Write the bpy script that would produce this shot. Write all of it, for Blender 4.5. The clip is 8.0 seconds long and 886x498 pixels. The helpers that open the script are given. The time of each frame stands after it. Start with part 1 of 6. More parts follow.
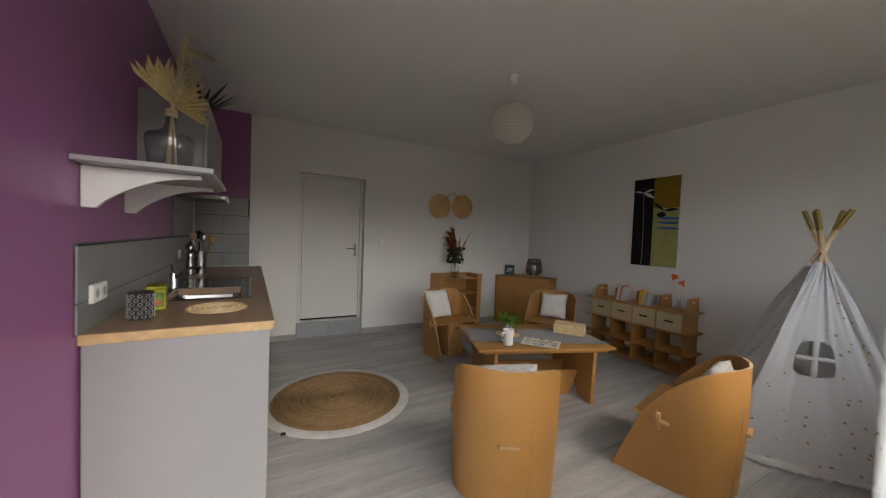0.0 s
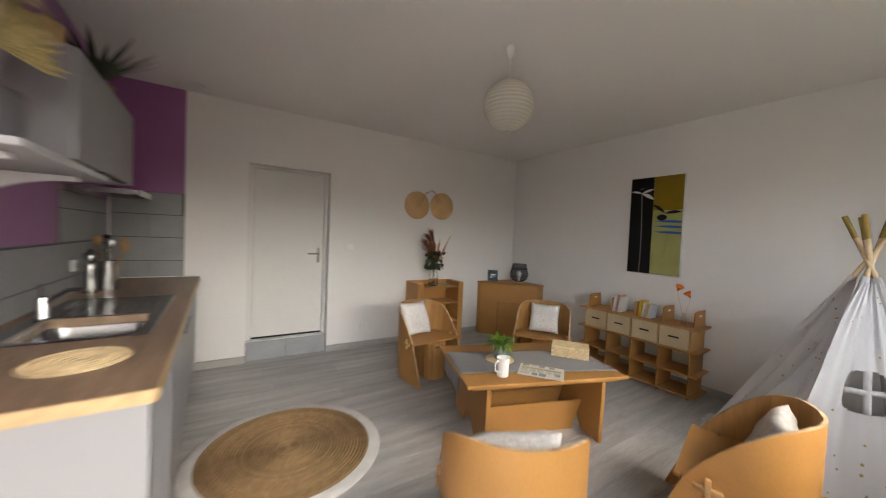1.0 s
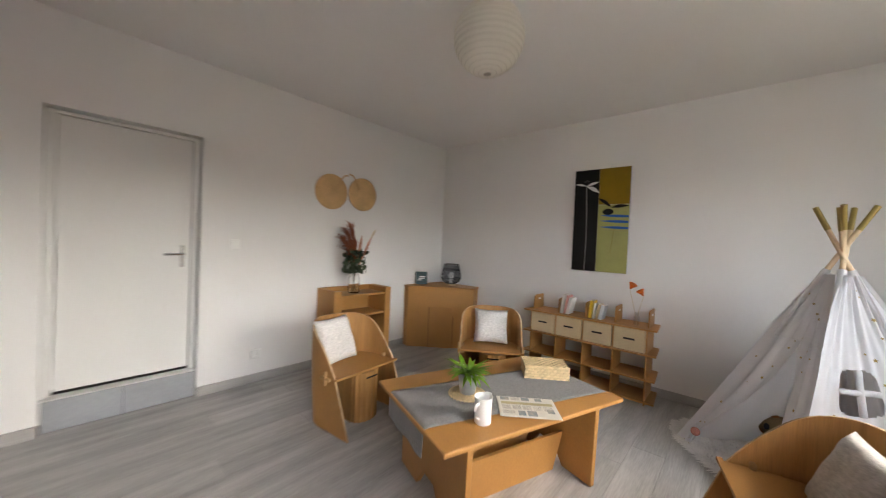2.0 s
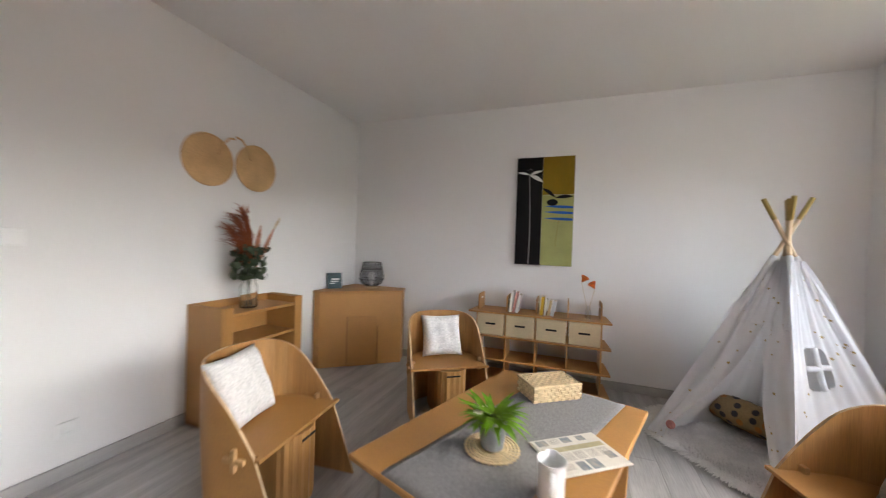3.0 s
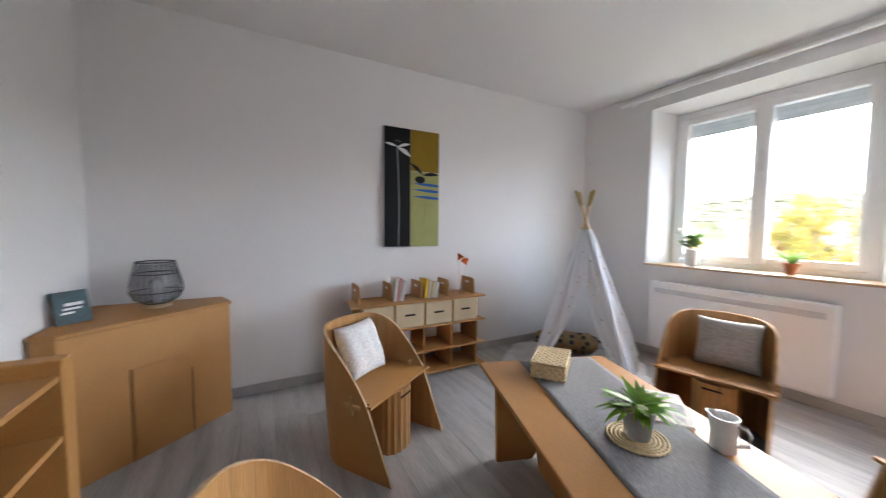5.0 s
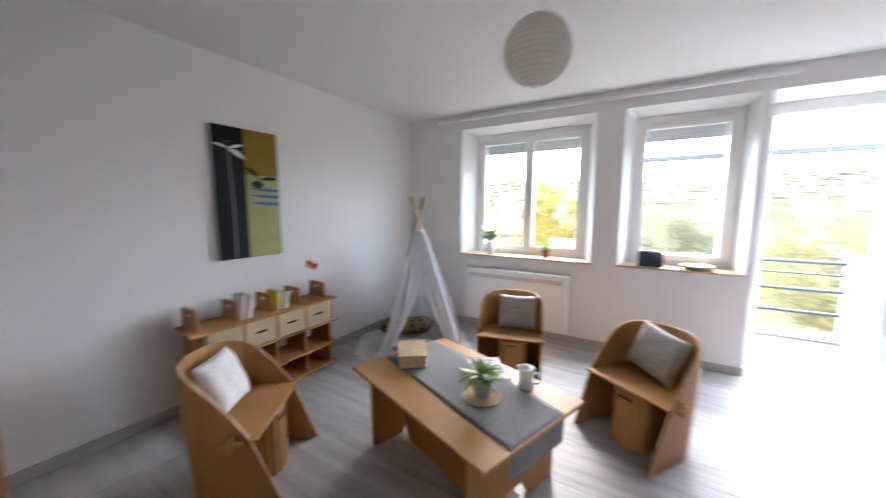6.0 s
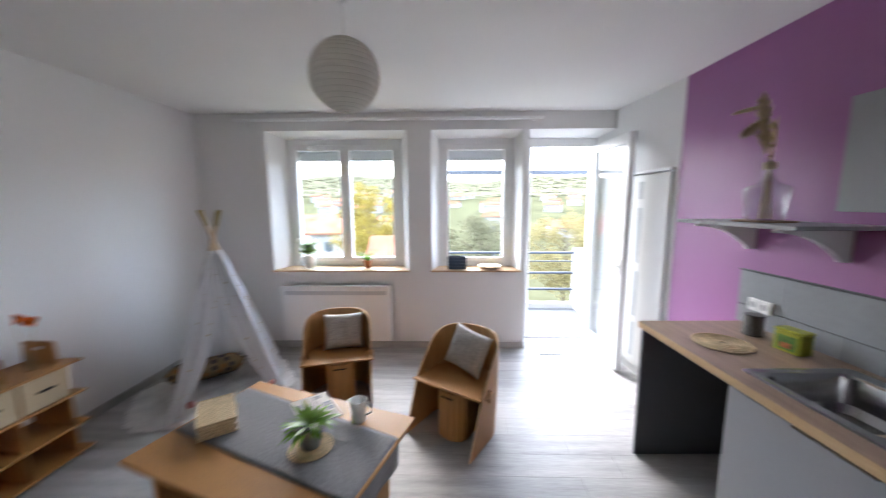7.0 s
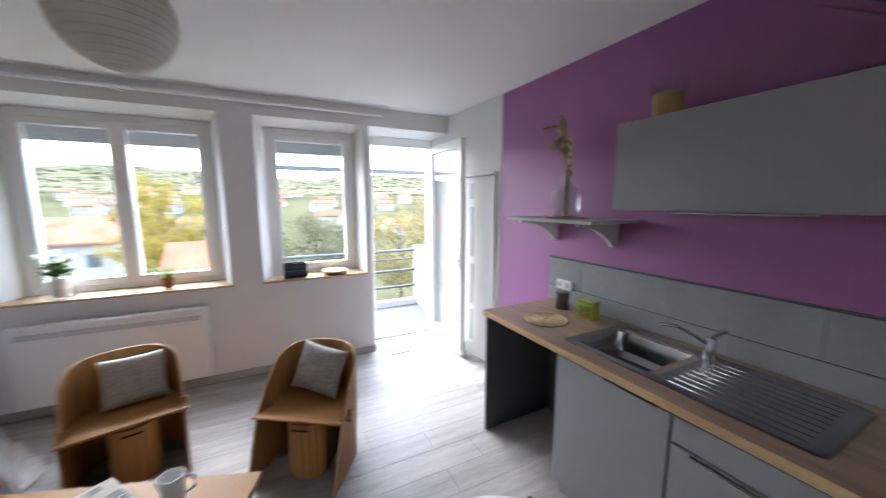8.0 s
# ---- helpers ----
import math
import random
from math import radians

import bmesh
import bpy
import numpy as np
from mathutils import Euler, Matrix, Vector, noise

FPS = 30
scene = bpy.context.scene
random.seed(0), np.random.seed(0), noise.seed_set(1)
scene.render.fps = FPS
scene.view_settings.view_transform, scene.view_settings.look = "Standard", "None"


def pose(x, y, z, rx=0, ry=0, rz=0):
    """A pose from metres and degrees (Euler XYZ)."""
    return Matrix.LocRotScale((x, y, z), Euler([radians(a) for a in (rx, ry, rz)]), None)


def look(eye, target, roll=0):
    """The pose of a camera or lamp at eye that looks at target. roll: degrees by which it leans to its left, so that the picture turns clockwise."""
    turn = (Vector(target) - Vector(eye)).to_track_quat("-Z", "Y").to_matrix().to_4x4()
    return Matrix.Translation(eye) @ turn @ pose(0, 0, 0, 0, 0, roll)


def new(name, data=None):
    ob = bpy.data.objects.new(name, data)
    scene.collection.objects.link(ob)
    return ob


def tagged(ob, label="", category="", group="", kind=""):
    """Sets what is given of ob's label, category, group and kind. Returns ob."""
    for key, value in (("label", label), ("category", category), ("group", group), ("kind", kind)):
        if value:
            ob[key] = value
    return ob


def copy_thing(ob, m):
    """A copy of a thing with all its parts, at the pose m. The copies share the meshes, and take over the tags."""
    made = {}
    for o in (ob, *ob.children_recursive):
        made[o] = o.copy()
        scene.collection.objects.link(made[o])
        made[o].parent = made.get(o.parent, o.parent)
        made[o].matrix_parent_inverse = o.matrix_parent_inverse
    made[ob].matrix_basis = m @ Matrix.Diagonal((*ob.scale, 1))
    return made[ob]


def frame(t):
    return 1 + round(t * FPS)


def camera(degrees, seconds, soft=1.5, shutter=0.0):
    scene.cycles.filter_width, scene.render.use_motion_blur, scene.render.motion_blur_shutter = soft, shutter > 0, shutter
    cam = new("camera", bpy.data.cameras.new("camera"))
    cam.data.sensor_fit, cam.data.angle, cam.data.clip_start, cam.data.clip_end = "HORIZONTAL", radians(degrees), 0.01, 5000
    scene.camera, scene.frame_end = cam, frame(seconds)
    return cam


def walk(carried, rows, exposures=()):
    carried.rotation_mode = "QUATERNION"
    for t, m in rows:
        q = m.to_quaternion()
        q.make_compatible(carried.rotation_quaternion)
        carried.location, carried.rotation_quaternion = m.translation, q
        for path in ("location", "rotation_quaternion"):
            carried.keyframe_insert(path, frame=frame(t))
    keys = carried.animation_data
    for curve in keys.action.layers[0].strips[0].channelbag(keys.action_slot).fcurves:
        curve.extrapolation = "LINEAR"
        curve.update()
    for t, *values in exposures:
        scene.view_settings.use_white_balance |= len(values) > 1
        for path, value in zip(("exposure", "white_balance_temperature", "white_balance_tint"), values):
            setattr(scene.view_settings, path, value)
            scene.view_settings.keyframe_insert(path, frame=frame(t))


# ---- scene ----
cam = camera(105.1, 8.0, soft=1.1, shutter=0.75)
PATH = [
    (0, (0.575, -0.165, 1.325), (1.517, 1.590, 1.258), 2.2),
    (0.5, (0.645, -0.005, 1.360), (1.598, 1.751, 1.293), 2.2),
    (1, (0.795, 0.323, 1.38), (1.868, 2.009, 1.312), 2.4),
    (2.5, (1.136, 1.502, 1.271), (2.843, 2.544, 1.244), 2.2),
    (3, (1.257, 1.936, 1.252), (3.132, 2.633, 1.226), 1.9),
    (3.5, (1.370, 2.415, 1.205), (3.356, 2.654, 1.200), 1.3),
    (4, (1.513, 2.797, 1.196), (3.506, 2.622, 1.172), 1.0),
    (5.5, (1.863, 3.604, 1.353), (3.328, 2.256, 1.164), 0.3),
    (6, (1.812, 3.758, 1.501), (2.837, 2.058, 1.256), 0.1),
    (6.5, (1.83, 3.797, 1.623), (2.366, 1.887, 1.369), -0.3),
    (7, (1.835, 3.676, 1.665), (1.884, 1.694, 1.400), -0.2),
    (7.5, (1.890, 3.572, 1.672), (1.448, 1.639, 1.408), -0.1),
    (8, (1.909, 3.511, 1.672), (1.04, 1.731, 1.397), -0.1),
]
walk(cam, [(t, look(eye, target, roll)) for t, eye, target, roll in PATH],
     exposures=[(0.0, 2.55, 6900, 9), (0.5, 3.15, 6900, 10), (1.0, 3.5, 7000, 10), (2.5, 4.05, 6700, 10), (4.0, 4.32, 6200, 10), (5.5, 4.3, 5900, 10), (6.5, 4.0, 5800, 10), (8.0, 3.58, 5750, 10)])

# ---- world and light ----
world = bpy.data.worlds.new("sky")
scene.world = world
world.use_nodes = True
wn, wl = world.node_tree.nodes, world.node_tree.links
sky = wn.new("ShaderNodeTexSky")
sky.sky_type, sky.sun_disc = "NISHITA", False
sky.sun_elevation, sky.sun_rotation, sky.air_density, sky.dust_density = radians(38), radians(160), 1.0, 4.0
veil = wn.new("ShaderNodeMix")
veil.data_type = "RGBA"
veil.inputs["Factor"].default_value = 0.6
veil.inputs[7].default_value = (8.7, 9.0, 9.6, 1)
wl.new(sky.outputs[0], veil.inputs[6])
wl.new(veil.outputs[2], wn["Background"].inputs["Color"])
wn["Background"].inputs["Strength"].default_value = 0.15

sun_data = bpy.data.lights.new("sun", "SUN")
sun_data.energy, sun_data.angle, sun_data.color = 0.3, radians(30), (1.0, 0.98, 0.95)
sun = new("sun", sun_data)
sun.matrix_world = look((0, 0, 30), (-6, 18, 8))


# ---- materials ----
def material(name, color, rough=0.6, metal=0.0, vary=0.12, coarse=1.5, fine=60.0, bump=0.15, stretch=(1, 1, 1), tint=None, random_shift=0.0, spec=0.5, sheen=0.0, through_light=0.0):
    """A surface with colour variation at two scales and fine relief."""
    m = bpy.data.materials.new(name)
    m.use_nodes = True
    n, l = m.node_tree.nodes, m.node_tree.links
    b = n["Principled BSDF"]
    tc = n.new("ShaderNodeTexCoord")
    mp = n.new("ShaderNodeMapping")
    mp.inputs["Scale"].default_value = stretch
    l.new(tc.outputs["Object"], mp.inputs["Vector"])
    n1, n2 = n.new("ShaderNodeTexNoise"), n.new("ShaderNodeTexNoise")
    n1.inputs["Scale"].default_value, n2.inputs["Scale"].default_value = coarse, fine
    n1.inputs["Detail"].default_value, n2.inputs["Detail"].default_value = 4, 3
    for x in (n1, n2):
        l.new(mp.outputs[0], x.inputs["Vector"])
    mx = n.new("ShaderNodeMath")
    mx.operation = "MULTIPLY_ADD"
    l.new(n2.outputs["Fac"], mx.inputs[0])
    mx.inputs[1].default_value = 0.5
    l.new(n1.outputs["Fac"], mx.inputs[2])
    ramp = n.new("ShaderNodeValToRGB")
    ramp.color_ramp.elements[0].position, ramp.color_ramp.elements[1].position = 0.45, 1.05
    dark = tint or tuple(c * (1 - 2 * vary) for c in color)
    light = tuple(min(1, c * (1 + vary)) for c in color)
    ramp.color_ramp.elements[0].color, ramp.color_ramp.elements[1].color = (*dark, 1), (*light, 1)
    l.new(mx.outputs[0], ramp.inputs[0])
    out = ramp.outputs[0]
    if random_shift:
        oi, hs = n.new("ShaderNodeObjectInfo"), n.new("ShaderNodeHueSaturation")
        mr = n.new("ShaderNodeMapRange")
        mr.inputs["To Min"].default_value, mr.inputs["To Max"].default_value = 1 - random_shift, 1 + random_shift
        l.new(oi.outputs["Random"], mr.inputs["Value"])
        l.new(mr.outputs[0], hs.inputs["Value"])
        l.new(out, hs.inputs["Color"])
        out = hs.outputs[0]
    l.new(out, b.inputs["Base Color"])
    b.inputs["Metallic"].default_value = metal
    b.inputs["Specular IOR Level"].default_value = spec
    b.inputs["Sheen Weight"].default_value = sheen
    if through_light:
        b.inputs["Transmission Weight"].default_value = through_light
    rr = n.new("ShaderNodeMapRange")
    rr.inputs["To Min"].default_value, rr.inputs["To Max"].default_value = max(0.02, rough - 0.08), min(1, rough + 0.08)
    l.new(n1.outputs["Fac"], rr.inputs["Value"])
    l.new(rr.outputs[0], b.inputs["Roughness"])
    if bump:
        bp = n.new("ShaderNodeBump")
        bp.inputs["Strength"].default_value, bp.inputs["Distance"].default_value = bump, 0.002
        l.new(n2.outputs["Fac"], bp.inputs["Height"])
        l.new(bp.outputs[0], b.inputs["Normal"])
    return m


def let_through(m, share):
    """Makes a thin sheet pass part of the light that falls on its far side."""
    n, l = m.node_tree.nodes, m.node_tree.links
    b, out = n["Principled BSDF"], n["Material Output"]
    tl, mix = n.new("ShaderNodeBsdfTranslucent"), n.new("ShaderNodeMixShader")
    l.new(b.inputs["Base Color"].links[0].from_socket, tl.inputs["Color"])
    mix.inputs[0].default_value = share
    l.new(b.outputs[0], mix.inputs[1])
    l.new(tl.outputs[0], mix.inputs[2])
    l.new(mix.outputs[0], out.inputs["Surface"])
    return m


def pane_glass(name, color=(0.97, 0.98, 0.98), gloss=0.6):
    """Clear sheet glass: lets light through, with a gloss that grows towards grazing views."""
    m = bpy.data.materials.new(name)
    m.use_nodes = True
    n, l = m.node_tree.nodes, m.node_tree.links
    n.remove(n["Principled BSDF"])
    tr, gl, mix, lw = n.new("ShaderNodeBsdfTransparent"), n.new("ShaderNodeBsdfGlossy"), n.new("ShaderNodeMixShader"), n.new("ShaderNodeLayerWeight")
    tr.inputs[0].default_value = (*color, 1)
    gl.inputs["Roughness"].default_value = 0.02
    lw.inputs["Blend"].default_value = 0.5
    pw, ml = n.new("ShaderNodeMath"), n.new("ShaderNodeMath")
    pw.operation, ml.operation = "POWER", "MULTIPLY_ADD"
    pw.inputs[1].default_value = 4.0
    ml.inputs[1].default_value, ml.inputs[2].default_value = gloss, 0.035
    l.new(lw.outputs["Facing"], pw.inputs[0])
    l.new(pw.outputs[0], ml.inputs[0])
    l.new(ml.outputs[0], mix.inputs[0])
    l.new(tr.outputs[0], mix.inputs[1])
    l.new(gl.outputs[0], mix.inputs[2])
    l.new(mix.outputs[0], n["Material Output"].inputs["Surface"])
    return m


WALL = material("white_wall_paint", (0.80, 0.793, 0.785), 0.75, vary=0.02, coarse=0.7, fine=180, bump=0.12)
CEIL = material("ceiling_paint", (0.81, 0.80, 0.79), 0.85, vary=0.02, coarse=0.6, fine=150, bump=0.1)
PURPLE = material("purple_wall_paint", (0.315, 0.115, 0.295), 0.42, vary=0.04, coarse=0.8, fine=170, bump=0.12, spec=0.6)
PLANK = material("grey_washed_laminate", (0.44, 0.43, 0.42), 0.42, vary=0.18, coarse=2.2, fine=22, bump=0.08, stretch=(0.5, 5, 5), random_shift=0.1, spec=0.35)
BASE = material("grey_baseboard", (0.42, 0.405, 0.39), 0.5, vary=0.08, coarse=2, fine=30, stretch=(0.4, 4, 4))
DOORPAINT = material("white_door_paint", (0.72, 0.715, 0.70), 0.45, vary=0.02, fine=90, bump=0.06)
STEP = material("grey_step_tile", (0.33, 0.345, 0.365), 0.45, vary=0.08, coarse=4, fine=50)
PVC = material("white_upvc", (0.88, 0.885, 0.885), 0.3, vary=0.015, fine=40, bump=0.03)
SILLWOOD = material("pale_sill_wood", (0.55, 0.38, 0.22), 0.5, vary=0.15, coarse=3, fine=30, stretch=(0.6, 6, 6))
KRAFT = material("kraft_cardboard", (0.43, 0.212, 0.06), 0.5, vary=0.09, coarse=2.5, fine=110, bump=0.12, random_shift=0.05)
KRAFT_IN = material("kraft_scored_inside", (0.45, 0.235, 0.077), 0.58, vary=0.17, coarse=7, fine=90, bump=0.3, stretch=(3, 3, 0.15), random_shift=0.04)
KRAFT_EDGE = material("corrugated_edge", (0.58, 0.41, 0.24), 0.85, vary=0.25, coarse=20, fine=220, bump=0.6)
KRAFT_PALE = material("pale_cardboard", (0.52, 0.415, 0.255), 0.65, vary=0.07, coarse=3, fine=90, bump=0.12)
BLACK = material("dark_slot", (0.012, 0.011, 0.01), 0.9, vary=0.05)
GREYCAB = material("grey_cabinet_laminate", (0.28, 0.285, 0.30), 0.42, vary=0.025, coarse=1.5, fine=140, bump=0.05)
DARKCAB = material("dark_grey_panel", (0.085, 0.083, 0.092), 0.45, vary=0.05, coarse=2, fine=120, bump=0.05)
WORKTOP = material("oak_worktop", (0.31, 0.215, 0.145), 0.4, vary=0.2, coarse=3.5, fine=26, stretch=(6, 0.6, 6), bump=0.1)
WORKEDGE = material("pale_worktop_edge", (0.55, 0.38, 0.20), 0.45, vary=0.12, coarse=4, fine=30, stretch=(6, 0.6, 6))
TILE = material("grey_wall_tile", (0.255, 0.265, 0.275), 0.38, vary=0.08, coarse=3, fine=45, bump=0.1, random_shift=0.05)
GROUT = material("dark_grout", (0.035, 0.035, 0.037), 0.9, vary=0.1)
STEEL = material("brushed_steel", (0.38, 0.38, 0.385), 0.22, 1.0, vary=0.05, coarse=4, fine=80, bump=0.03)
CHROME = material("chrome", (0.55, 0.55, 0.56), 0.14, 1.0, vary=0.02, bump=0.0)
WHITEPLASTIC = material("white_plastic", (0.80, 0.80, 0.79), 0.35, vary=0.015, bump=0.03)
GREYPAINT = material("grey_shelf_board", (0.42, 0.43, 0.44), 0.5, vary=0.04, fine=80)
PAPER = material("white_rice_paper", (0.82, 0.80, 0.74), 0.8, vary=0.03, coarse=6, fine=90, bump=0.2)
LINENGREY = material("grey_woven_runner", (0.205, 0.197, 0.197), 0.92, vary=0.2, coarse=150, fine=420, bump=0.9, stretch=(0.35, 1.0, 1), sheen=0.2)
CUSHWHITE = material("white_boucle_fabric", (0.76, 0.735, 0.71), 0.95, vary=0.13, coarse=75, fine=210, bump=1.0, stretch=(0.7, 1, 1.3), sheen=0.3)
CUSHGREY = material("grey_woven_fabric", (0.47, 0.445, 0.42), 0.95, vary=0.17, coarse=70, fine=210, bump=1.0, stretch=(0.5, 1, 1.6), sheen=0.3)
CANVAS = material("white_tent_cotton", (0.83, 0.835, 0.86), 0.9, vary=0.03, coarse=3, fine=200, bump=0.3)
GOLD = material("gold_print", (0.52, 0.37, 0.13), 0.5, 0.2, vary=0.2, fine=80)
POLEWOOD = material("pale_pole_wood", (0.62, 0.47, 0.30), 0.6, vary=0.12, coarse=5, fine=40, stretch=(6, 6, 0.7))
POLEGOLD = material("gold_pole_tip", (0.30, 0.22, 0.06), 0.45, 0.3, vary=0.1)
FUR = material("pale_faux_fur", (0.80, 0.78, 0.76), 1.0, vary=0.15, coarse=6, fine=90, bump=0.8, sheen=0.5)
JUTE = material("brown_jute_braid", (0.33, 0.215, 0.115), 0.95, vary=0.28, coarse=9, fine=130, bump=0.9)
RUGWHITE = material("white_cotton_border", (0.66, 0.65, 0.64), 0.95, vary=0.1, coarse=8, fine=140, bump=0.7)
WICKER = material("pale_wicker", (0.70, 0.545, 0.32), 0.7, vary=0.16, coarse=20, fine=90, bump=0.4, random_shift=0.1)
STRAW = material("straw_fan", (0.66, 0.43, 0.21), 0.8, vary=0.12, coarse=6, fine=110, bump=0.5)
ZINC = material("zinc_pot", (0.36, 0.38, 0.40), 0.45, 0.4, vary=0.08, coarse=8, fine=60)
LEAF = material("fresh_green_leaf", (0.15, 0.29, 0.03), 0.5, vary=0.35, coarse=12, fine=60)
LEAFDARK = material("dark_green_leaf", (0.034, 0.052, 0.018), 0.55, vary=0.3, coarse=12, fine=60)
for m_, share in ((CANVAS, 0.4), (PAPER, 0.55), (LEAF, 0.3)):
    let_through(m_, share)
SHUT = material("pale_shutter_slat", (0.62, 0.64, 0.66), 0.5, vary=0.03)
PANE = pane_glass("window_glass")
GLASS = bpy.data.materials.new("solid_glass")
GLASS.use_nodes = True
g_ = GLASS.node_tree.nodes["Principled BSDF"]
g_.inputs["Base Color"].default_value = (0.96, 0.975, 0.975, 1)
g_.inputs["Roughness"].default_value = 0.0
g_.inputs["Transmission Weight"].default_value = 1.0
g_.inputs["IOR"].default_value = 1.45
CLEAR = pane_glass("clear_bottle_glass", (0.90, 0.92, 0.92), 0.5)
DEMI = pane_glass("grey_bottle_glass", (0.91, 0.92, 0.925), 0.9)
SMOKE = pane_glass("smoked_glass", (0.74, 0.75, 0.78), 0.9)


# ---- mesh helpers ----
def part(name, bm, mat, parent=None, label="", smooth=False, mats=None, angle=None):
    me = bpy.data.meshes.new(name)
    bmesh.ops.recalc_face_normals(bm, faces=bm.faces)
    if smooth:
        for f in bm.faces:
            f.smooth = True
        if angle:
            for e in bm.edges:
                if len(e.link_faces) == 2 and e.calc_face_angle(0) > radians(angle):
                    e.smooth = False
    bm.to_mesh(me)
    bm.free()
    for m in (mats or [mat]):
        me.materials.append(m)
    ob = new(name, me)
    if parent:
        ob.parent = parent
    if label:
        ob["label"] = label
    return ob


def thing(name, label, category, m=None, group="", kind=""):
    ob = new(name)
    ob.empty_display_size = 0.1
    ob.matrix_world = m or Matrix()
    return tagged(ob, label, category, group, kind)


def box(x0, x1, y0, y1, z0, z1, bevel=0.0, bm=None, seg=1):
    own = bmesh.new()
    vs = [own.verts.new((x, y, z)) for z in (z0, z1) for y in (y0, y1) for x in (x0, x1)]
    for q in ((0, 2, 3, 1), (4, 5, 7, 6), (0, 1, 5, 4), (2, 6, 7, 3), (0, 4, 6, 2), (1, 3, 7, 5)):
        own.faces.new([vs[i] for i in q])
    if bevel:
        bmesh.ops.bevel(own, geom=own.edges[:], offset=bevel, segments=seg, affect="EDGES", profile=0.6)
    if bm is None:
        return own
    merge(bm, own)
    return bm


def merge(bm, other, m=None):
    me = bpy.data.meshes.new("tmp")
    if m is not None:
        other.transform(m)
    other.to_mesh(me)
    other.free()
    bm.from_mesh(me)
    bpy.data.meshes.remove(me)
    return bm


def prism(pts, z0, z1, bm=None, bevel=0.0):
    """A plan outline raised from z0 to z1."""
    own = bmesh.new()
    lo = [own.verts.new((x, y, z0)) for x, y in pts]
    hi = [own.verts.new((x, y, z1)) for x, y in pts]
    n = len(pts)
    own.faces.new(lo[::-1])
    own.faces.new(hi)
    for i in range(n):
        own.faces.new((lo[i], lo[(i + 1) % n], hi[(i + 1) % n], hi[i]))
    if bevel:
        bmesh.ops.bevel(own, geom=own.edges[:], offset=bevel, segments=1, affect="EDGES")
    if bm is None:
        return own
    return merge(bm, own)


def slab(pts, thick, axis="x", at=0.0, bevel=0.0):
    """An outline in the plane across an axis, given that thickness."""
    b = prism(pts, -thick / 2, thick / 2, bevel=bevel)
    if axis == "x":
        b.transform(Matrix(((0, 0, 1, at), (1, 0, 0, 0), (0, 1, 0, 0), (0, 0, 0, 1))))
    else:
        b.transform(Matrix(((1, 0, 0, 0), (0, 0, 1, at), (0, 1, 0, 0), (0, 0, 0, 1))))
    return b


def lathe(profile, seg=32, bm=None, close=False):
    """A profile of (radius, height) turned about z."""
    bm = bm or bmesh.new()
    rings = []
    for r, z in profile:
        if r < 1e-5:
            rings.append([bm.verts.new((0, 0, z))])
        else:
            rings.append([bm.verts.new((r * math.cos(2 * math.pi * i / seg), r * math.sin(2 * math.pi * i / seg), z)) for i in range(seg)])
    for a, b in zip(rings, rings[1:]):
        for i in range(seg):
            j = (i + 1) % seg
            if len(a) == 1 and len(b) > 1:
                bm.faces.new((a[0], b[i], b[j]))
            elif len(b) == 1 and len(a) > 1:
                bm.faces.new((a[i], a[j], b[0]))
            elif len(a) > 1:
                bm.faces.new((a[i], a[j], b[j], b[i]))
    return bm


def tube(points, radius, seg=8, bm=None, taper=1.0, caps=True):
    """A round bar along points."""
    bm = bm or bmesh.new()
    pts = [Vector(p) for p in points]
    rings = []
    for i, p in enumerate(pts):
        d = (pts[min(i + 1, len(pts) - 1)] - pts[max(i - 1, 0)]).normalized()
        q = d.to_track_quat("Z", "Y")
        r = radius * (1 + (taper - 1) * i / max(1, len(pts) - 1))
        rings.append([bm.verts.new(p + q @ Vector((r * math.cos(2 * math.pi * k / seg), r * math.sin(2 * math.pi * k / seg), 0))) for k in range(seg)])
    for a, b in zip(rings, rings[1:]):
        for k in range(seg):
            bm.faces.new((a[k], a[(k + 1) % seg], b[(k + 1) % seg], b[k]))
    if caps:
        bm.faces.new(rings[0][::-1])
        bm.faces.new(rings[-1])
    return bm


def pillow(w, h, t, n=14, wob=0.006, seed=0):
    """A stuffed square cushion standing in the xz plane, with pulled corners."""
    rnd = random.Random(seed)
    bm = bmesh.new()
    grid = {}
    for side in (1, -1):
        for i in range(n + 1):
            for k in range(n + 1):
                u, v = 2 * i / n - 1, 2 * k / n - 1
                edge = max(abs(u), abs(v)) >= 1
                if side == -1 and edge:
                    grid[side, i, k] = grid[1, i, k]
                    continue
                pull = 1 - 0.07 * (1 - abs(u) ** 2) * abs(v) ** 6 - 0.0
                pull2 = 1 - 0.07 * (1 - abs(v) ** 2) * abs(u) ** 6
                d = ((1 - u ** 4) * (1 - v ** 4)) ** 0.5
                wrinkle = wob * math.sin(7 * u + 3 * v + seed) * math.cos(5 * v - 2 * u) * d
                grid[side, i, k] = bm.verts.new((u * w / 2 * pull2, side * (t / 2 * d + wrinkle), (v * h / 2) * pull + h / 2))
    for side in (1, -1):
        for i in range(n):
            for k in range(n):
                bm.faces.new((grid[side, i, k], grid[side, i + 1, k], grid[side, i + 1, k + 1], grid[side, i, k + 1]))
    return bm


def rz(deg):
    return Matrix.Rotation(radians(deg), 4, "Z")


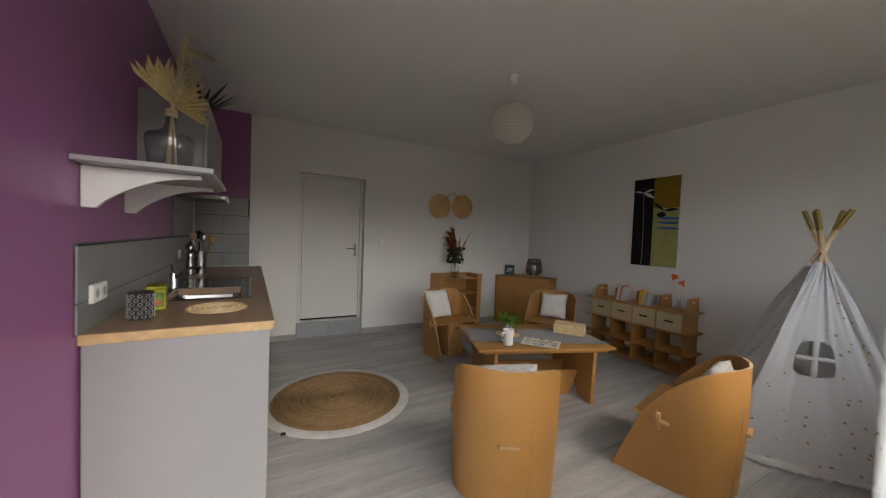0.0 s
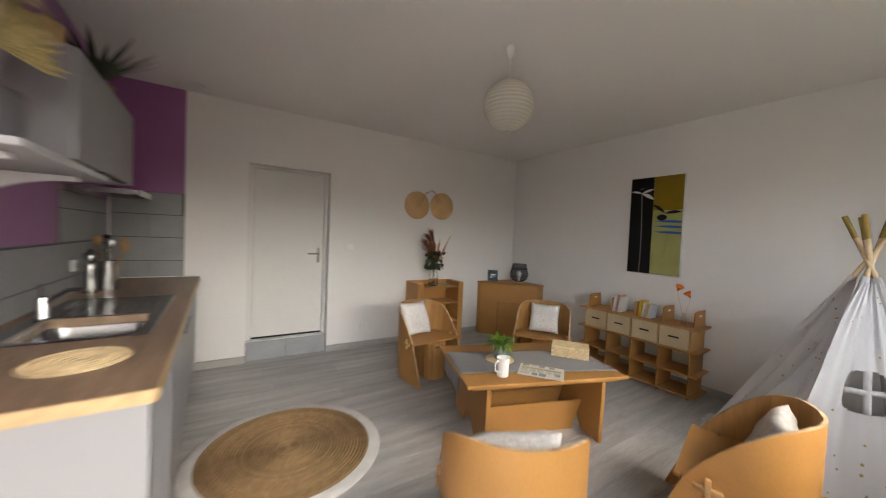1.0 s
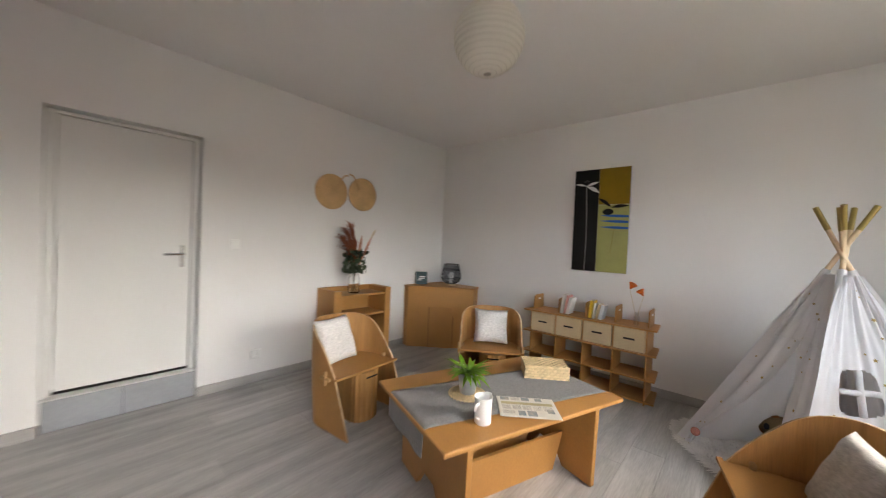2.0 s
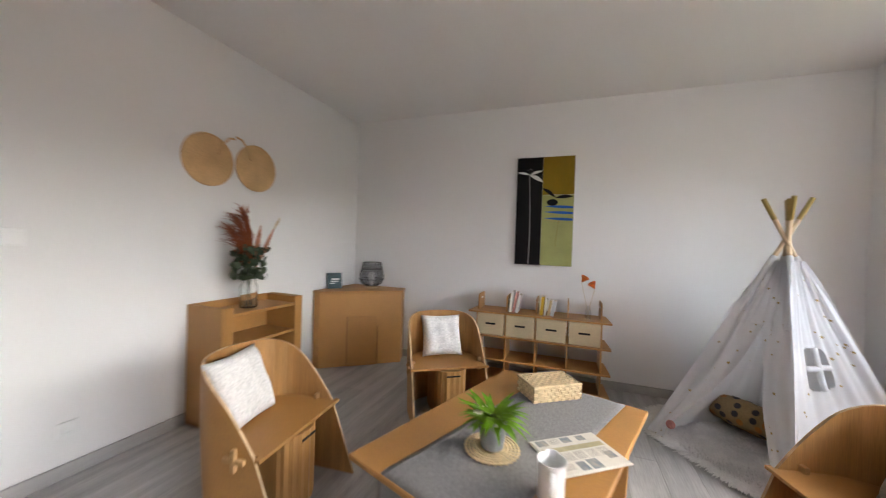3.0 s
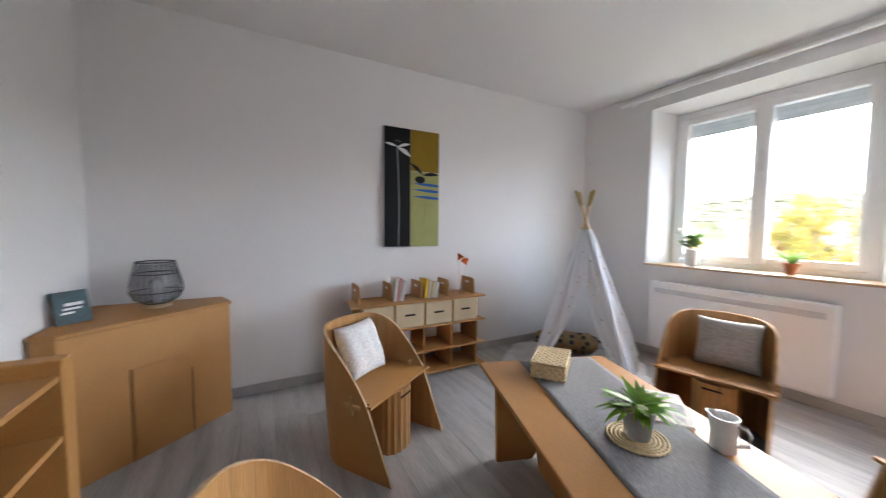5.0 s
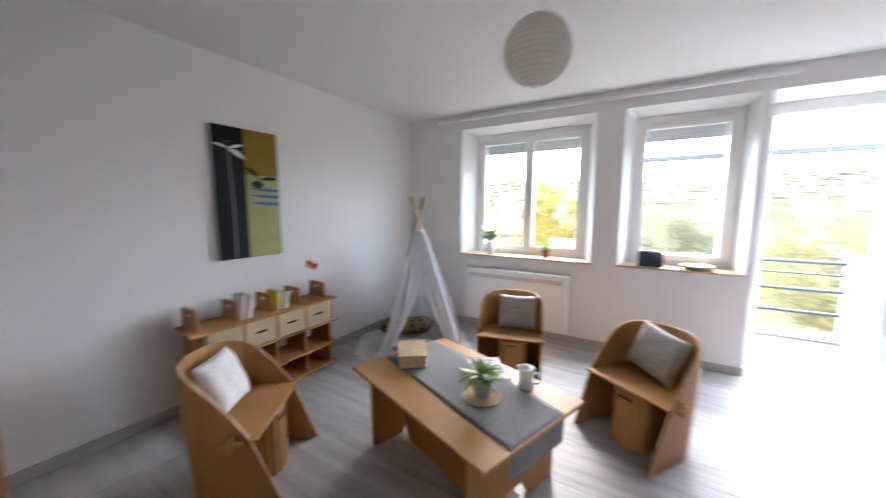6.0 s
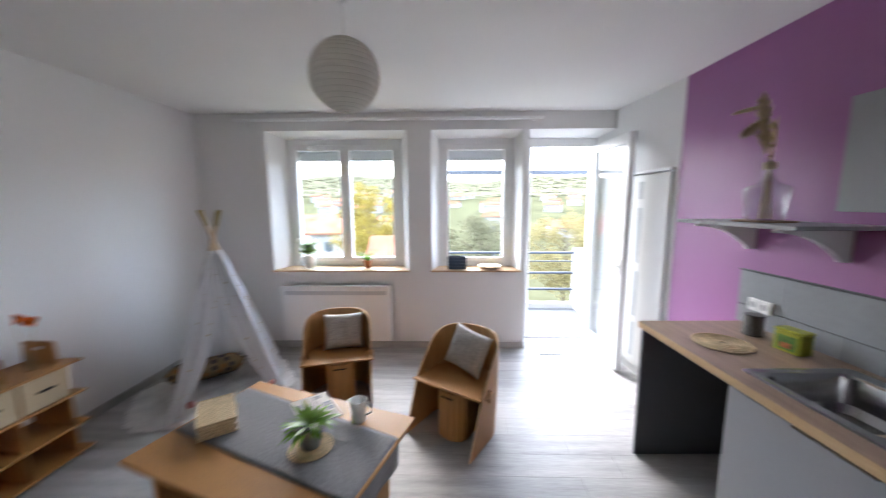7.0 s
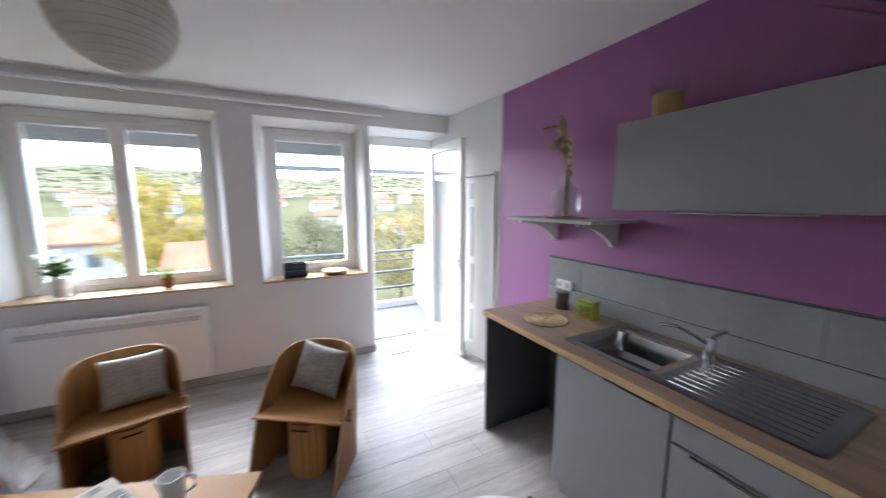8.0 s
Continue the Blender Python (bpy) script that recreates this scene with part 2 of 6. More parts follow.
# ---- the room ----
EAST, NORTH, CEILING = 4.65, 4.305, 2.635
YS = -0.10
KX = 0.0
K = Matrix.Translation((-0.013, 1.545, 0.0)) @ rz(1.2)


def west_x(y):
    """Where the west wall's face stands at y."""
    return 0.076 - 0.076 * y / 0.85 if y < 0.85 else -(y - 0.85) * 0.0195


def structure(name, bm, mat, label, category, **kw):
    return tagged(part(name, bm, mat, **kw), label, category, kind="structure")


floor = structure("floor", box(-0.3, EAST + 0.3, -0.52, NORTH + 0.3, -0.15, -0.008), BASE, "grey washed wood laminate plank floor", "floor")
structure("ceiling", box(-0.3, EAST + 0.3, -0.52, NORTH + 0.3, CEILING, CEILING + 0.15), CEIL, "smooth white painted ceiling", "ceiling")
structure("wall_east", box(EAST, EAST + 0.2, YS, NORTH, 0, CEILING), WALL, "plain warm white painted wall", "wall")

DX0, DX1, DTOP = 0.968, 1.778, 2.055
bm = box(-0.3, DX0, NORTH, NORTH + 0.25, 0, CEILING)
box(DX1, EAST + 0.2, NORTH, NORTH + 0.25, 0, CEILING, bm=bm)
box(DX0, DX1, NORTH, NORTH + 0.25, DTOP, CEILING, bm=bm)
box(DX0, DX1, NORTH + 0.17, NORTH + 0.25, 0, DTOP, bm=bm)
structure("wall_north", bm, WALL, "warm white painted wall with a recessed doorway", "wall")
structure("wall_panel_north", box(west_x(NORTH) - 0.01, 0.455, NORTH - 0.006, NORTH + 0.01, 1.68, CEILING), PURPLE, "purple painted strip above the tiles", "wall")

yn = NORTH
structure("wall_west_purple", prism([(0.0, 0.85), (west_x(yn), yn), (-0.3, yn), (-0.3, 0.85)], 0, CEILING), PURPLE, "purple painted kitchen wall", "wall")
structure("wall_west_white", prism([(0.085, -0.10), (0.003, 0.85), (-0.3, 0.85), (-0.3, -0.52), (0.149, -0.52), (0.149, -0.385)], 0, CEILING), WALL, "short white wall beside the balcony door", "wall")

SILL, HEAD, SOFFIT = 0.898, 2.452, 2.41
W1, W1O = (2.32, 3.86), (2.405, 3.775)
W2, W2O = (1.062, 2.053), (1.105, 1.99)
BD, BDO = (0.085, 1.004), (0.15, 0.945)
YF, YO = -0.385, -0.52
bm = bmesh.new()


def south_outline(a0, o0, a1, o1):
    return [(a0, YS), (o0, YF), (o0, YO), (o1, YO), (o1, YF), (a1, YS)]


for a, ao, b, bo in ((W1[1], W1O[1], EAST + 0.2, EAST + 0.2), (W2[1], W2O[1], W1[0], W1O[0]), (BD[1], BDO[1], W2[0], W2O[0])):
    prism(south_outline(a, ao, b, bo), 0, CEILING, bm=bm)
for a, ao in ((W1, W1O), (W2, W2O)):
    prism(south_outline(a[0], ao[0], a[1], ao[1]), 0, SILL, bm=bm)
for a, ao in ((W1, W1O), (W2, W2O), (BD, BDO)):
    lintel = prism(south_outline(a[0], ao[0], a[1], ao[1]), HEAD, CEILING)
    for v in lintel.verts:
        if v.co.y < YS - 0.01 and v.co.z < CEILING - 0.01:
            v.co.z = SOFFIT
    merge(bm, lintel)
structure("wall_south", bm, WALL, "thick white wall with two deep window recesses", "wall")


def baseboard(pts, n):
    """A skirting along a line, standing proud of the wall on its room side."""
    (x0, y0), (x1, y1) = pts
    d = Vector((x1 - x0, y1 - y0, 0)).normalized()
    q = Vector((-d.y, d.x, 0)) * 0.014
    b = prism([(x0, y0), (x1, y1), (x1 + q.x, y1 + q.y), (x0 + q.x, y0 + q.y)], 0, 0.075, bevel=0.003)
    return structure("baseboard", b, BASE, "low grey wood-look baseboard", "baseboard")


for line in (((EAST, YS), (EAST, NORTH)), ((EAST, NORTH), (DX1, NORTH)), ((DX0, NORTH), (0.47, NORTH)), ((BD[1] + 0.005, YS), (EAST, YS)), ((BDO[1] + 0.016, YF + 0.03), (BD[1], YS))):
    baseboard(line, 0)

# ---- recessed interior door on a step ----
door = thing("door_1", "closed plain white door set above a grey tiled step", "door", kind="structure")
part("door_leaf", box(DX0 + 0.055, DX1 - 0.045, NORTH + 0.10, NORTH + 0.14, 0.232, DTOP - 0.03, 0.003), DOORPAINT, door)
fb = box(DX0 + 0.004, DX0 + 0.05, NORTH + 0.085, NORTH + 0.165, 0.2, DTOP - 0.004, 0.003)
box(DX1 - 0.04, DX1 - 0.004, NORTH + 0.085, NORTH + 0.165, 0.2, DTOP - 0.004, 0.003, bm=fb)
box(DX0 + 0.05, DX1 - 0.04, NORTH + 0.085, NORTH + 0.165, DTOP - 0.028, DTOP - 0.004, 0.003, bm=fb)
part("door_frame", fb, DOORPAINT, door)
part("step_core", box(DX0 + 0.006, DX1 - 0.006, NORTH + 0.035, NORTH + 0.165, 0.0, 0.200), GROUT, door)
for a, c in ((DX0 + 0.008, DX0 + 0.385), (DX0 + 0.388, DX1 - 0.008)):
    part("step_tile", box(a, c, NORTH + 0.03, NORTH + 0.040, 0.002, 0.198, 0.002), STEP, door, "smooth grey riser tile")
part("step_edge", box(DX0 + 0.006, DX1 - 0.006, NORTH + 0.03, NORTH + 0.165, 0.2005, 0.2065, 0.002), PVC, door, "pale edge strip of the step")
part("threshold_gap", box(DX0 + 0.05, DX1 - 0.04, NORTH + 0.12, NORTH + 0.165, 0.207, 0.231), BLACK, door)
hb = box(DX1 - 0.107, DX1 - 0.083, NORTH + 0.092, NORTH + 0.1, 1.03, 1.20, 0.003)
tube([(DX1 - 0.095, NORTH + 0.095, 1.135), (DX1 - 0.095, NORTH + 0.05, 1.135), (DX1 - 0.11, NORTH + 0.045, 1.135), (DX1 - 0.215, NORTH + 0.047, 1.132)], 0.009, bm=hb)
part("door_handle", hb, CHROME, door, "chrome lever handle", smooth=True, angle=40)


# ---- windows and the balcony door ----
def window(name, x0, x1, casements, label):
    w = thing(name, label, "window", kind="structure")
    y0, y1, z0, z1 = YF - 0.07, YF, SILL + 0.001, SOFFIT - 0.002
    fr = 0.065
    b = box(x0 + 0.003, x0 + fr, y0, y1, z0, z1, 0.004)
    box(x1 - fr, x1 - 0.003, y0, y1, z0, z1, 0.004, bm=b)
    box(x0 + fr, x1 - fr, y0, y1, z0, z0 + fr, 0.004, bm=b)
    box(x0 + fr, x1 - fr, y0, y1, z1 - fr, z1, 0.004, bm=b)
    part("window_frame", b, PVC, w)
    step = (x1 - x0 - 2 * fr) / casements
    for i in range(casements):
        a, c = x0 + fr + i * step - (0.002 if i == 0 else -0.001), x0 + fr + (i + 1) * step + (0.002 if i == casements - 1 else -0.001)
        s = 0.06
        b = box(a, a + s, y0 + 0.012, y1 + 0.012, z0 + fr - 0.002, z1 - fr + 0.002, 0.006)
        box(c - s, c, y0 + 0.012, y1 + 0.012, z0 + fr - 0.002, z1 - fr + 0.002, 0.006, bm=b)
        box(a + s, c - s, y0 + 0.012, y1 + 0.012, z0 + fr - 0.002, z0 + fr + s, 0.006, bm=b)
        box(a + s, c - s, y0 + 0.012, y1 + 0.012, z1 - fr - s, z1 - fr + 0.002, 0.006, bm=b)
        sash = part("sash", b, PVC, w)
        part("pane", box(a + s - 0.005, c - s + 0.005, y0 + 0.04, y0 + 0.044, z0 + fr + s - 0.005, z1 - fr - s + 0.005), PANE, sash)
        if i == casements - 1 or casements == 1:
            hx = a + s / 2
            hb = box(hx - 0.014, hx + 0.014, y1 + 0.012, y1 + 0.024, 1.5, 1.57, 0.003)
            box(hx - 0.009, hx + 0.009, y1 + 0.03, y1 + 0.045, 1.42, 1.55, 0.004, bm=hb)
            box(hx - 0.008, hx + 0.008, y1 + 0.02, y1 + 0.034, 1.525, 1.545, bm=hb)
            part("window_handle", hb, WHITEPLASTIC, sash)
    shutter = bmesh.new()
    for k in range(5):
        box(x0 + 0.004, x1 - 0.004, y0 - 0.035, y0 - 0.022, z1 - 0.235 + k * 0.04, z1 - 0.1955 + k * 0.04, 0.002, bm=shutter)
    part("rolled_shutter", shutter, SHUT, w, "grey roller shutter drawn up")
    return w


window("window_1", *W1O, 2, "white double casement window in a deep recess")
window("window_2", *W2O, 1, "white single casement window in a deep recess")
for (a, ao, nm) in ((W1, W1O, "a"), (W2, W2O, "b")):
    s = 0.012
    structure("window_sill", prism([(a[0] - s, YS + 0.018), (a[0] - s, YS + 0.001), (a[0] + 0.001, YS + 0.001), (ao[0] + 0.001, YF), (ao[1] - 0.001, YF), (a[1] - 0.001, YS + 0.001), (a[1] + s, YS + 0.001), (a[1] + s, YS + 0.018)], SILL + 0.001, SILL + 0.019), SILLWOOD, "pale wooden window sill board", "window sill")

bdoor = thing("balcony_door", "white glazed balcony door standing open inward", "door", kind="structure")
b = box(BDO[0] + 0.002, BDO[0] + 0.055, YF - 0.09, YF - 0.02, 0.0, SOFFIT - 0.003, 0.004)
box(BDO[1] - 0.045, BDO[1] - 0.002, YF - 0.09, YF - 0.02, 0.0, SOFFIT - 0.003, 0.004, bm=b)
box(BDO[0] + 0.055, BDO[1] - 0.045, YF - 0.09, YF - 0.02, 2.315, SOFFIT - 0.003, 0.004, bm=b)
box(BDO[0] + 0.055, BDO[1] - 0.045, YF - 0.09, YF - 0.02, 0.0, 0.03, 0.004, bm=b)
part("door_frame", b, PVC, bdoor)
LX, LY0, LY1 = 0.160, -0.36, 0.465
LT = 2.31
s = 0.085
b = box(LX, LX + 0.06, LY0, LY0 + s, 0.02, LT, 0.005)
box(LX, LX + 0.06, LY1 - s, LY1, 0.02, LT, 0.005, bm=b)
box(LX, LX + 0.06, LY0 + s, LY1 - s, 0.02, 0.16, 0.005, bm=b)
box(LX, LX + 0.06, LY0 + s, LY1 - s, LT - s, LT, 0.005, bm=b)
leaf = part("open_leaf", b, PVC, bdoor, "open glazed leaf")
part("pane", box(LX + 0.028, LX + 0.032, LY0 + s - 0.005, LY1 - s + 0.005, 0.155, LT - s + 0.005), PANE, leaf)
hb = box(LX + 0.06, LX + 0.07, LY1 - 0.06, LY1 - 0.03, 0.98, 1.13, 0.003)
tube([(LX + 0.066, LY1 - 0.045, 1.06), (LX + 0.1, LY1 - 0.045, 1.06), (LX + 0.105, LY1 - 0.06, 1.06), (LX + 0.105, LY1 - 0.15, 1.06)], 0.009, bm=hb)
part("door_handle", hb, WHITEPLASTIC, leaf, smooth=True, angle=40)

# white service cupboard door in the short wall
C = Matrix.Translation((0.085, -0.10, 0)) @ Matrix.Rotation(math.atan2(0.95, -0.082), 4, "Z")
closet = thing("closet_door", "narrow white cupboard door with grey inset strips", "cupboard door", C)
part("door_panel", box(0.10, 0.90, -0.030, -0.002, 0.10, 1.92, 0.004), DOORPAINT, closet)
part("top_rail", box(0.08, 0.915, -0.05, -0.002, 1.93, 1.955, 0.003), PVC, closet)
for z0, z1 in ((0.18, 0.52), (0.58, 1.02), (1.10, 1.62), (1.70, 1.86)):
    part("inset_strip", box(0.50, 0.57, -0.034, -0.029, z0, z1, 0.001), GREYPAINT, closet)

# curtain rail
rail = thing("curtain_rail", "slim white curtain rail fixed high above the windows", "curtain rail")
b = box(0.87, 4.165, YS + 0.035, YS + 0.075, 2.54, 2.568, 0.006)
part("rail", b, PVC, rail)
for x in (0.95, 1.9, 2.95, 4.05):
    part("bracket", box(x - 0.015, x + 0.015, YS + 0.001, YS + 0.036, 2.533, 2.572, 0.003), PVC, rail)

# electric panel heater
heater = thing("panel_heater", "flat white electric panel heater under the window", "heater")
part("body", box(2.512, 3.745, YS + 0.03, YS + 0.11, 0.12, 0.757, 0.012, seg=2), PVC, heater)
part("grille", box(2.56, 3.70, YS + 0.108, YS + 0.114, 0.655, 0.70, 0.002), SHUT, heater, "grey outlet grille")
for x in (2.7, 3.42):
    part("bracket", box(x, x + 0.06, YS + 0.001, YS + 0.032, 0.25, 0.65), WHITEPLASTIC, heater)

# ---- cardboard chairs ----
PEG = material("cardboard_peg", (0.50, 0.30, 0.13), 0.75, vary=0.2, coarse=16, fine=120, bump=0.4)
SEAT = 0.375


def chair(m, label, group="chairs round the table"):
    c = thing("cardboard_chair", label, "chair", m, group)
    side, back = 5, 24
    top, low = [], []
    for i in range(side):
        k = i / side
        top.append((-0.28, -0.19 * k))
        low.append((-0.272, 0.145 - 0.305 * k))
    for i in range(back + 1):
        a = math.pi * i / back
        top.append((-0.28 * math.cos(a), -0.19 - 0.245 * math.sin(a)))
        low.append((-0.272 * math.cos(a), -0.16 - 0.25 * math.sin(a)))
    for i in range(side - 1, -1, -1):
        k = i / side
        top.append((0.28, -0.19 * k))
        low.append((0.272, 0.145 - 0.305 * k))
    n = len(top)
    rows = 5

    def shell(depth):
        out = []
        for i in range(n):
            offset = depth + (0.0028 if depth and side <= i <= n - side and i % 3 == 0 else 0.0)
            t = min(1.0, max(0.0, -top[i][1] / 0.41))
            h = SEAT + 0.328 * (1 - (1 - t) ** 1.9)
            col = []
            for r in range(rows + 1):
                z = h * r / rows
                w = min(1.0, z / SEAT)
                x = low[i][0] + (top[i][0] - low[i][0]) * w
                y = low[i][1] + (top[i][1] - low[i][1]) * w
                cx, cy = 0.0, -0.16
                d = Vector((x - cx, min(0.0, y - cy))).normalized()
                col.append((x - d.x * offset, y - d.y * offset, z))
            out.append(col)
        return out

    bm = bmesh.new()
    layers = [[[bm.verts.new(p) for p in col] for col in shell(o)] for o in (0.0, 0.013)]
    for i in range(n - 1):
        for r in range(rows):
            o, q = layers
            bm.faces.new((o[i][r], o[i + 1][r], o[i + 1][r + 1], o[i][r + 1]))
            f = bm.faces.new((q[i][r], q[i][r + 1], q[i + 1][r + 1], q[i + 1][r]))
            f.material_index = 1
        for r in (0, rows):
            f = bm.faces.new((o[i][r], o[i + 1][r], q[i + 1][r], q[i][r]))
            f.material_index = 2
    for i in (0, n - 1):
        for r in range(rows):
            f = bm.faces.new((o[i][r], o[i][r + 1], q[i][r + 1], q[i][r]))
            f.material_index = 2
    part("curved_shell", bm, None, c, "bent cardboard back and sides", smooth=True, angle=9.5, mats=[KRAFT, KRAFT_IN, KRAFT_EDGE])
    for k, z1 in ((9, 0.985), (15, 0.985)):
        col = shell(-0.0006)[side + k]
        part("score_line", tube([col[0], col[3], tuple(Vector(col[-1]) * z1)], 0.002, 5), KRAFT, c)
    out = [(-0.285, 0.035), (0.285, 0.035), (0.285, 0.012), (0.262, 0.012), (0.258, -0.17)]
    out += [(0.258 * math.cos(a), -0.17 - 0.235 * math.sin(a)) for a in [math.pi * i / 12 for i in range(1, 12)]]
    out += [(-0.258, -0.17), (-0.262, 0.012), (-0.285, 0.012)]
    sb = prism(out, SEAT - 0.008, SEAT + 0.006)
    part("seat", sb, KRAFT, c)
    out2 = [(x * 0.97, y - 0.012) for x, y in out if abs(x) < 0.26] 
    part("seat_layer", prism(out2, SEAT - 0.024, SEAT - 0.010), KRAFT_EDGE, c, "corrugated edge of the second seat board")
    bm = bmesh.new()
    pts = [((0.115 - 0.006 * (i % 2)) * math.cos(a) - 0.02, -0.045 + (0.085 - 0.006 * (i % 2)) * math.sin(a)) for i, a in [(i, math.pi * i / 16) for i in range(17)]]
    pts += [(-0.135, -0.30), (0.095, -0.30)]
    prism(pts, 0.0, SEAT - 0.026, bm=bm)
    part("support_column", bm, KRAFT_IN, c, "scored cardboard column under the seat")
    part("column_slot", box(-0.07, 0.03, 0.037, 0.0415, SEAT - 0.062, SEAT - 0.052), BLACK, c)
    for sx in (-1, 1):
        peg = box(sx * 0.268 - 0.03, sx * 0.268 + 0.03, -0.098, -0.076, SEAT - 0.062, SEAT + 0.032, 0.007, seg=2)
        box(sx * 0.272 - 0.024, sx * 0.272 + 0.024, -0.14, -0.034, SEAT - 0.027, SEAT - 0.006, 0.007, bm=peg, seg=2)
        part("cross_peg", peg, PEG, c, "rounded cardboard peg", smooth=True, angle=50)
    peg = box(-0.05, 0.05, -0.456, -0.40, SEAT - 0.038, SEAT - 0.018, 0.008, seg=2)
    part("back_peg", peg, PEG, c, smooth=True, angle=50)
    return c


def place(x, y, deg):
    return Matrix.Translation((x, y, 0)) @ rz(deg)


def facing(e, w):
    """Pose of a chair from the two front corners of its seat, east-hand and west-hand as one sits."""
    e, w = Vector(e), Vector(w)
    mid, d = (e + w) / 2, e - w
    return place(mid.x, mid.y, math.degrees(math.atan2(d.y, d.x)))


CH_A = facing((2.235, 3.075), (2.825, 3.135))
CH_B = facing((3.402, 2.938), (3.716, 2.481))
CH_C = facing((2.105, 1.265), (1.62, 1.58))
CH_D = facing((3.06, 1.11), (2.50, 0.965))
chair_a = chair(CH_A, "tan cardboard armchair with a white cushion beside the bookcase")
for m, lab in ((CH_B, "tan cardboard armchair with a white cushion before the cubby shelf"), (CH_C, "tan cardboard armchair with a grey cushion facing the kitchen end"), (CH_D, "tan cardboard armchair with a grey cushion beside the tent")):
    o = copy_thing(chair_a, m)
    o["label"] = lab


def cushion(m, mat, label, seed, w=0.34, h=0.34, t=0.11, lean=-22, x=0.0, y=-0.21, tw=0, roll=0):
    ob = part("cushion", pillow(w, h, t, seed=seed), mat, smooth=True)
    ob.matrix_world = m @ Matrix.Translation((x, y, SEAT + 0.012)) @ rz(tw) @ Matrix.Rotation(radians(-lean), 4, "X") @ Matrix.Translation((0, 0, h / 2 + 0.35 * w * abs(math.sin(radians(roll))))) @ Matrix.Rotation(radians(roll), 4, "Y") @ Matrix.Translation((0, 0, -h / 2))
    return tagged(ob, label, "cushion", "cushions on the chairs")


cushion(CH_A, CUSHWHITE, "white textured square cushion leaning on the chair back", 1, x=0.06, tw=8)
cushion(CH_B, CUSHWHITE, "white textured square cushion upright on the chair seat", 2, x=0.0, w=0.32, h=0.32)
cushion(CH_C, CUSHGREY, "light grey woven cushion leaning in the chair", 3, x=0.0, tw=-4, h=0.315, roll=-10)
cushion(CH_D, CUSHGREY, "light grey woven cushion against the chair back", 4, x=-0.045, h=0.315)

# ---- low table ----
T = place(2.708, 2.106, -19.0)
TZ = 0.485
table = thing("low_table", "tan cardboard low table with slab legs", "table", T)
part("tabletop", box(-0.578, 0.578, -0.387, 0.387, TZ - 0.022, TZ, 0.004), KRAFT, table)
part("apron", prism([(-0.53, -0.345), (0.53, -0.345), (0.53, 0.345), (-0.53, 0.345)], TZ - 0.05, TZ - 0.0225, bevel=0.003), KRAFT, table)
for sx in (-1, 1):
    x = sx * 0.42
    part("leg_panel", slab([(-0.33, 0.0), (-0.13, 0.0), (-0.06, 0.11), (0.06, 0.11), (0.13, 0.0), (0.33, 0.0), (0.343, TZ - 0.051), (-0.343, TZ - 0.051)], 0.03, "x", x, 0.003), KRAFT, table)
part("stretcher", slab([(-0.33, 0.0), (0.33, 0.0), (0.403, 0.21), (-0.403, 0.21)], 0.02, "y", 0.12), KRAFT, table)
part("stretcher", slab([(-0.33, 0.0), (0.33, 0.0), (0.403, 0.21), (-0.403, 0.21)], 0.02, "y", -0.12), KRAFT, table)

# ---- bookcase ----
bk = thing("bookcase", "tan cardboard bookcase with a rimmed top and open shelves", "bookcase", place(2.775, 3.972, 0))
BW, BDp, BH = 0.69, 0.325, 0.80
part("side_panel", box(0, 0.02, 0.0, BDp, 0, BH, 0.004), KRAFT, bk)
part("side_panel", box(BW - 0.075, BW, 0.0, BDp, 0, BH, 0.004), KRAFT, bk)
part("front_stile", box(0.022, 0.085, 0.0, 0.05, 0, BH - 0.004, 0.004), KRAFT, bk)
part("back_panel", box(0.02, BW - 0.075, BDp - 0.02, BDp, 0, BH, 0.003), KRAFT, bk)
for z in (0.03, 0.28, 0.52, 0.728):
    part("shelf", box(0.022, BW - 0.077, 0.008, BDp - 0.021, z, z + 0.022, 0.003), KRAFT, bk)

# ---- corner cabinet ----
cc = thing("corner_cabinet", "tan cardboard corner cabinet with a flat front", "cabinet")
P0, P1 = Vector((3.935, 4.195)), Vector((4.45, 3.565))
part("body", prism([(P0.x, P0.y), (P1.x, P1.y), (4.632, 3.63), (4.632, 4.289), (3.96, 4.289)], 0, 0.733, bevel=0.004), KRAFT, cc)
part("top", prism([(P0.x - 0.012, P0.y - 0.006), (P1.x - 0.006, P1.y - 0.012), (4.634, 3.62), (4.634, 4.290), (3.95, 4.290)], 0.734, 0.757, bevel=0.004), KRAFT, cc)
d = (P1 - P0).normalized()
nrm = Vector((d.y, -d.x))
CM = Matrix(((d.x, nrm.x, 0, P0.x), (d.y, nrm.y, 0, P0.y), (0, 0, 1, 0), (0, 0, 0, 1)))
L = (P1 - P0).length
b = box(0.27, 0.56, 0.001, 0.009, 0.0, 0.50, 0.003)
b.transform(CM)
part("front_panel", b, KRAFT, cc, "raised cardboard front panel")

SCORE = material("scored_cardboard_line", (0.15, 0.07, 0.024), 0.8, vary=0.2, coarse=12)
for x0, z1 in ((0.262, 0.50), (0.565, 0.40)):
    b = box(x0, x0 + 0.006, -0.004, 0.0012, 0.0, z1)
    b.transform(CM)
    part("slit", b, SCORE, cc)

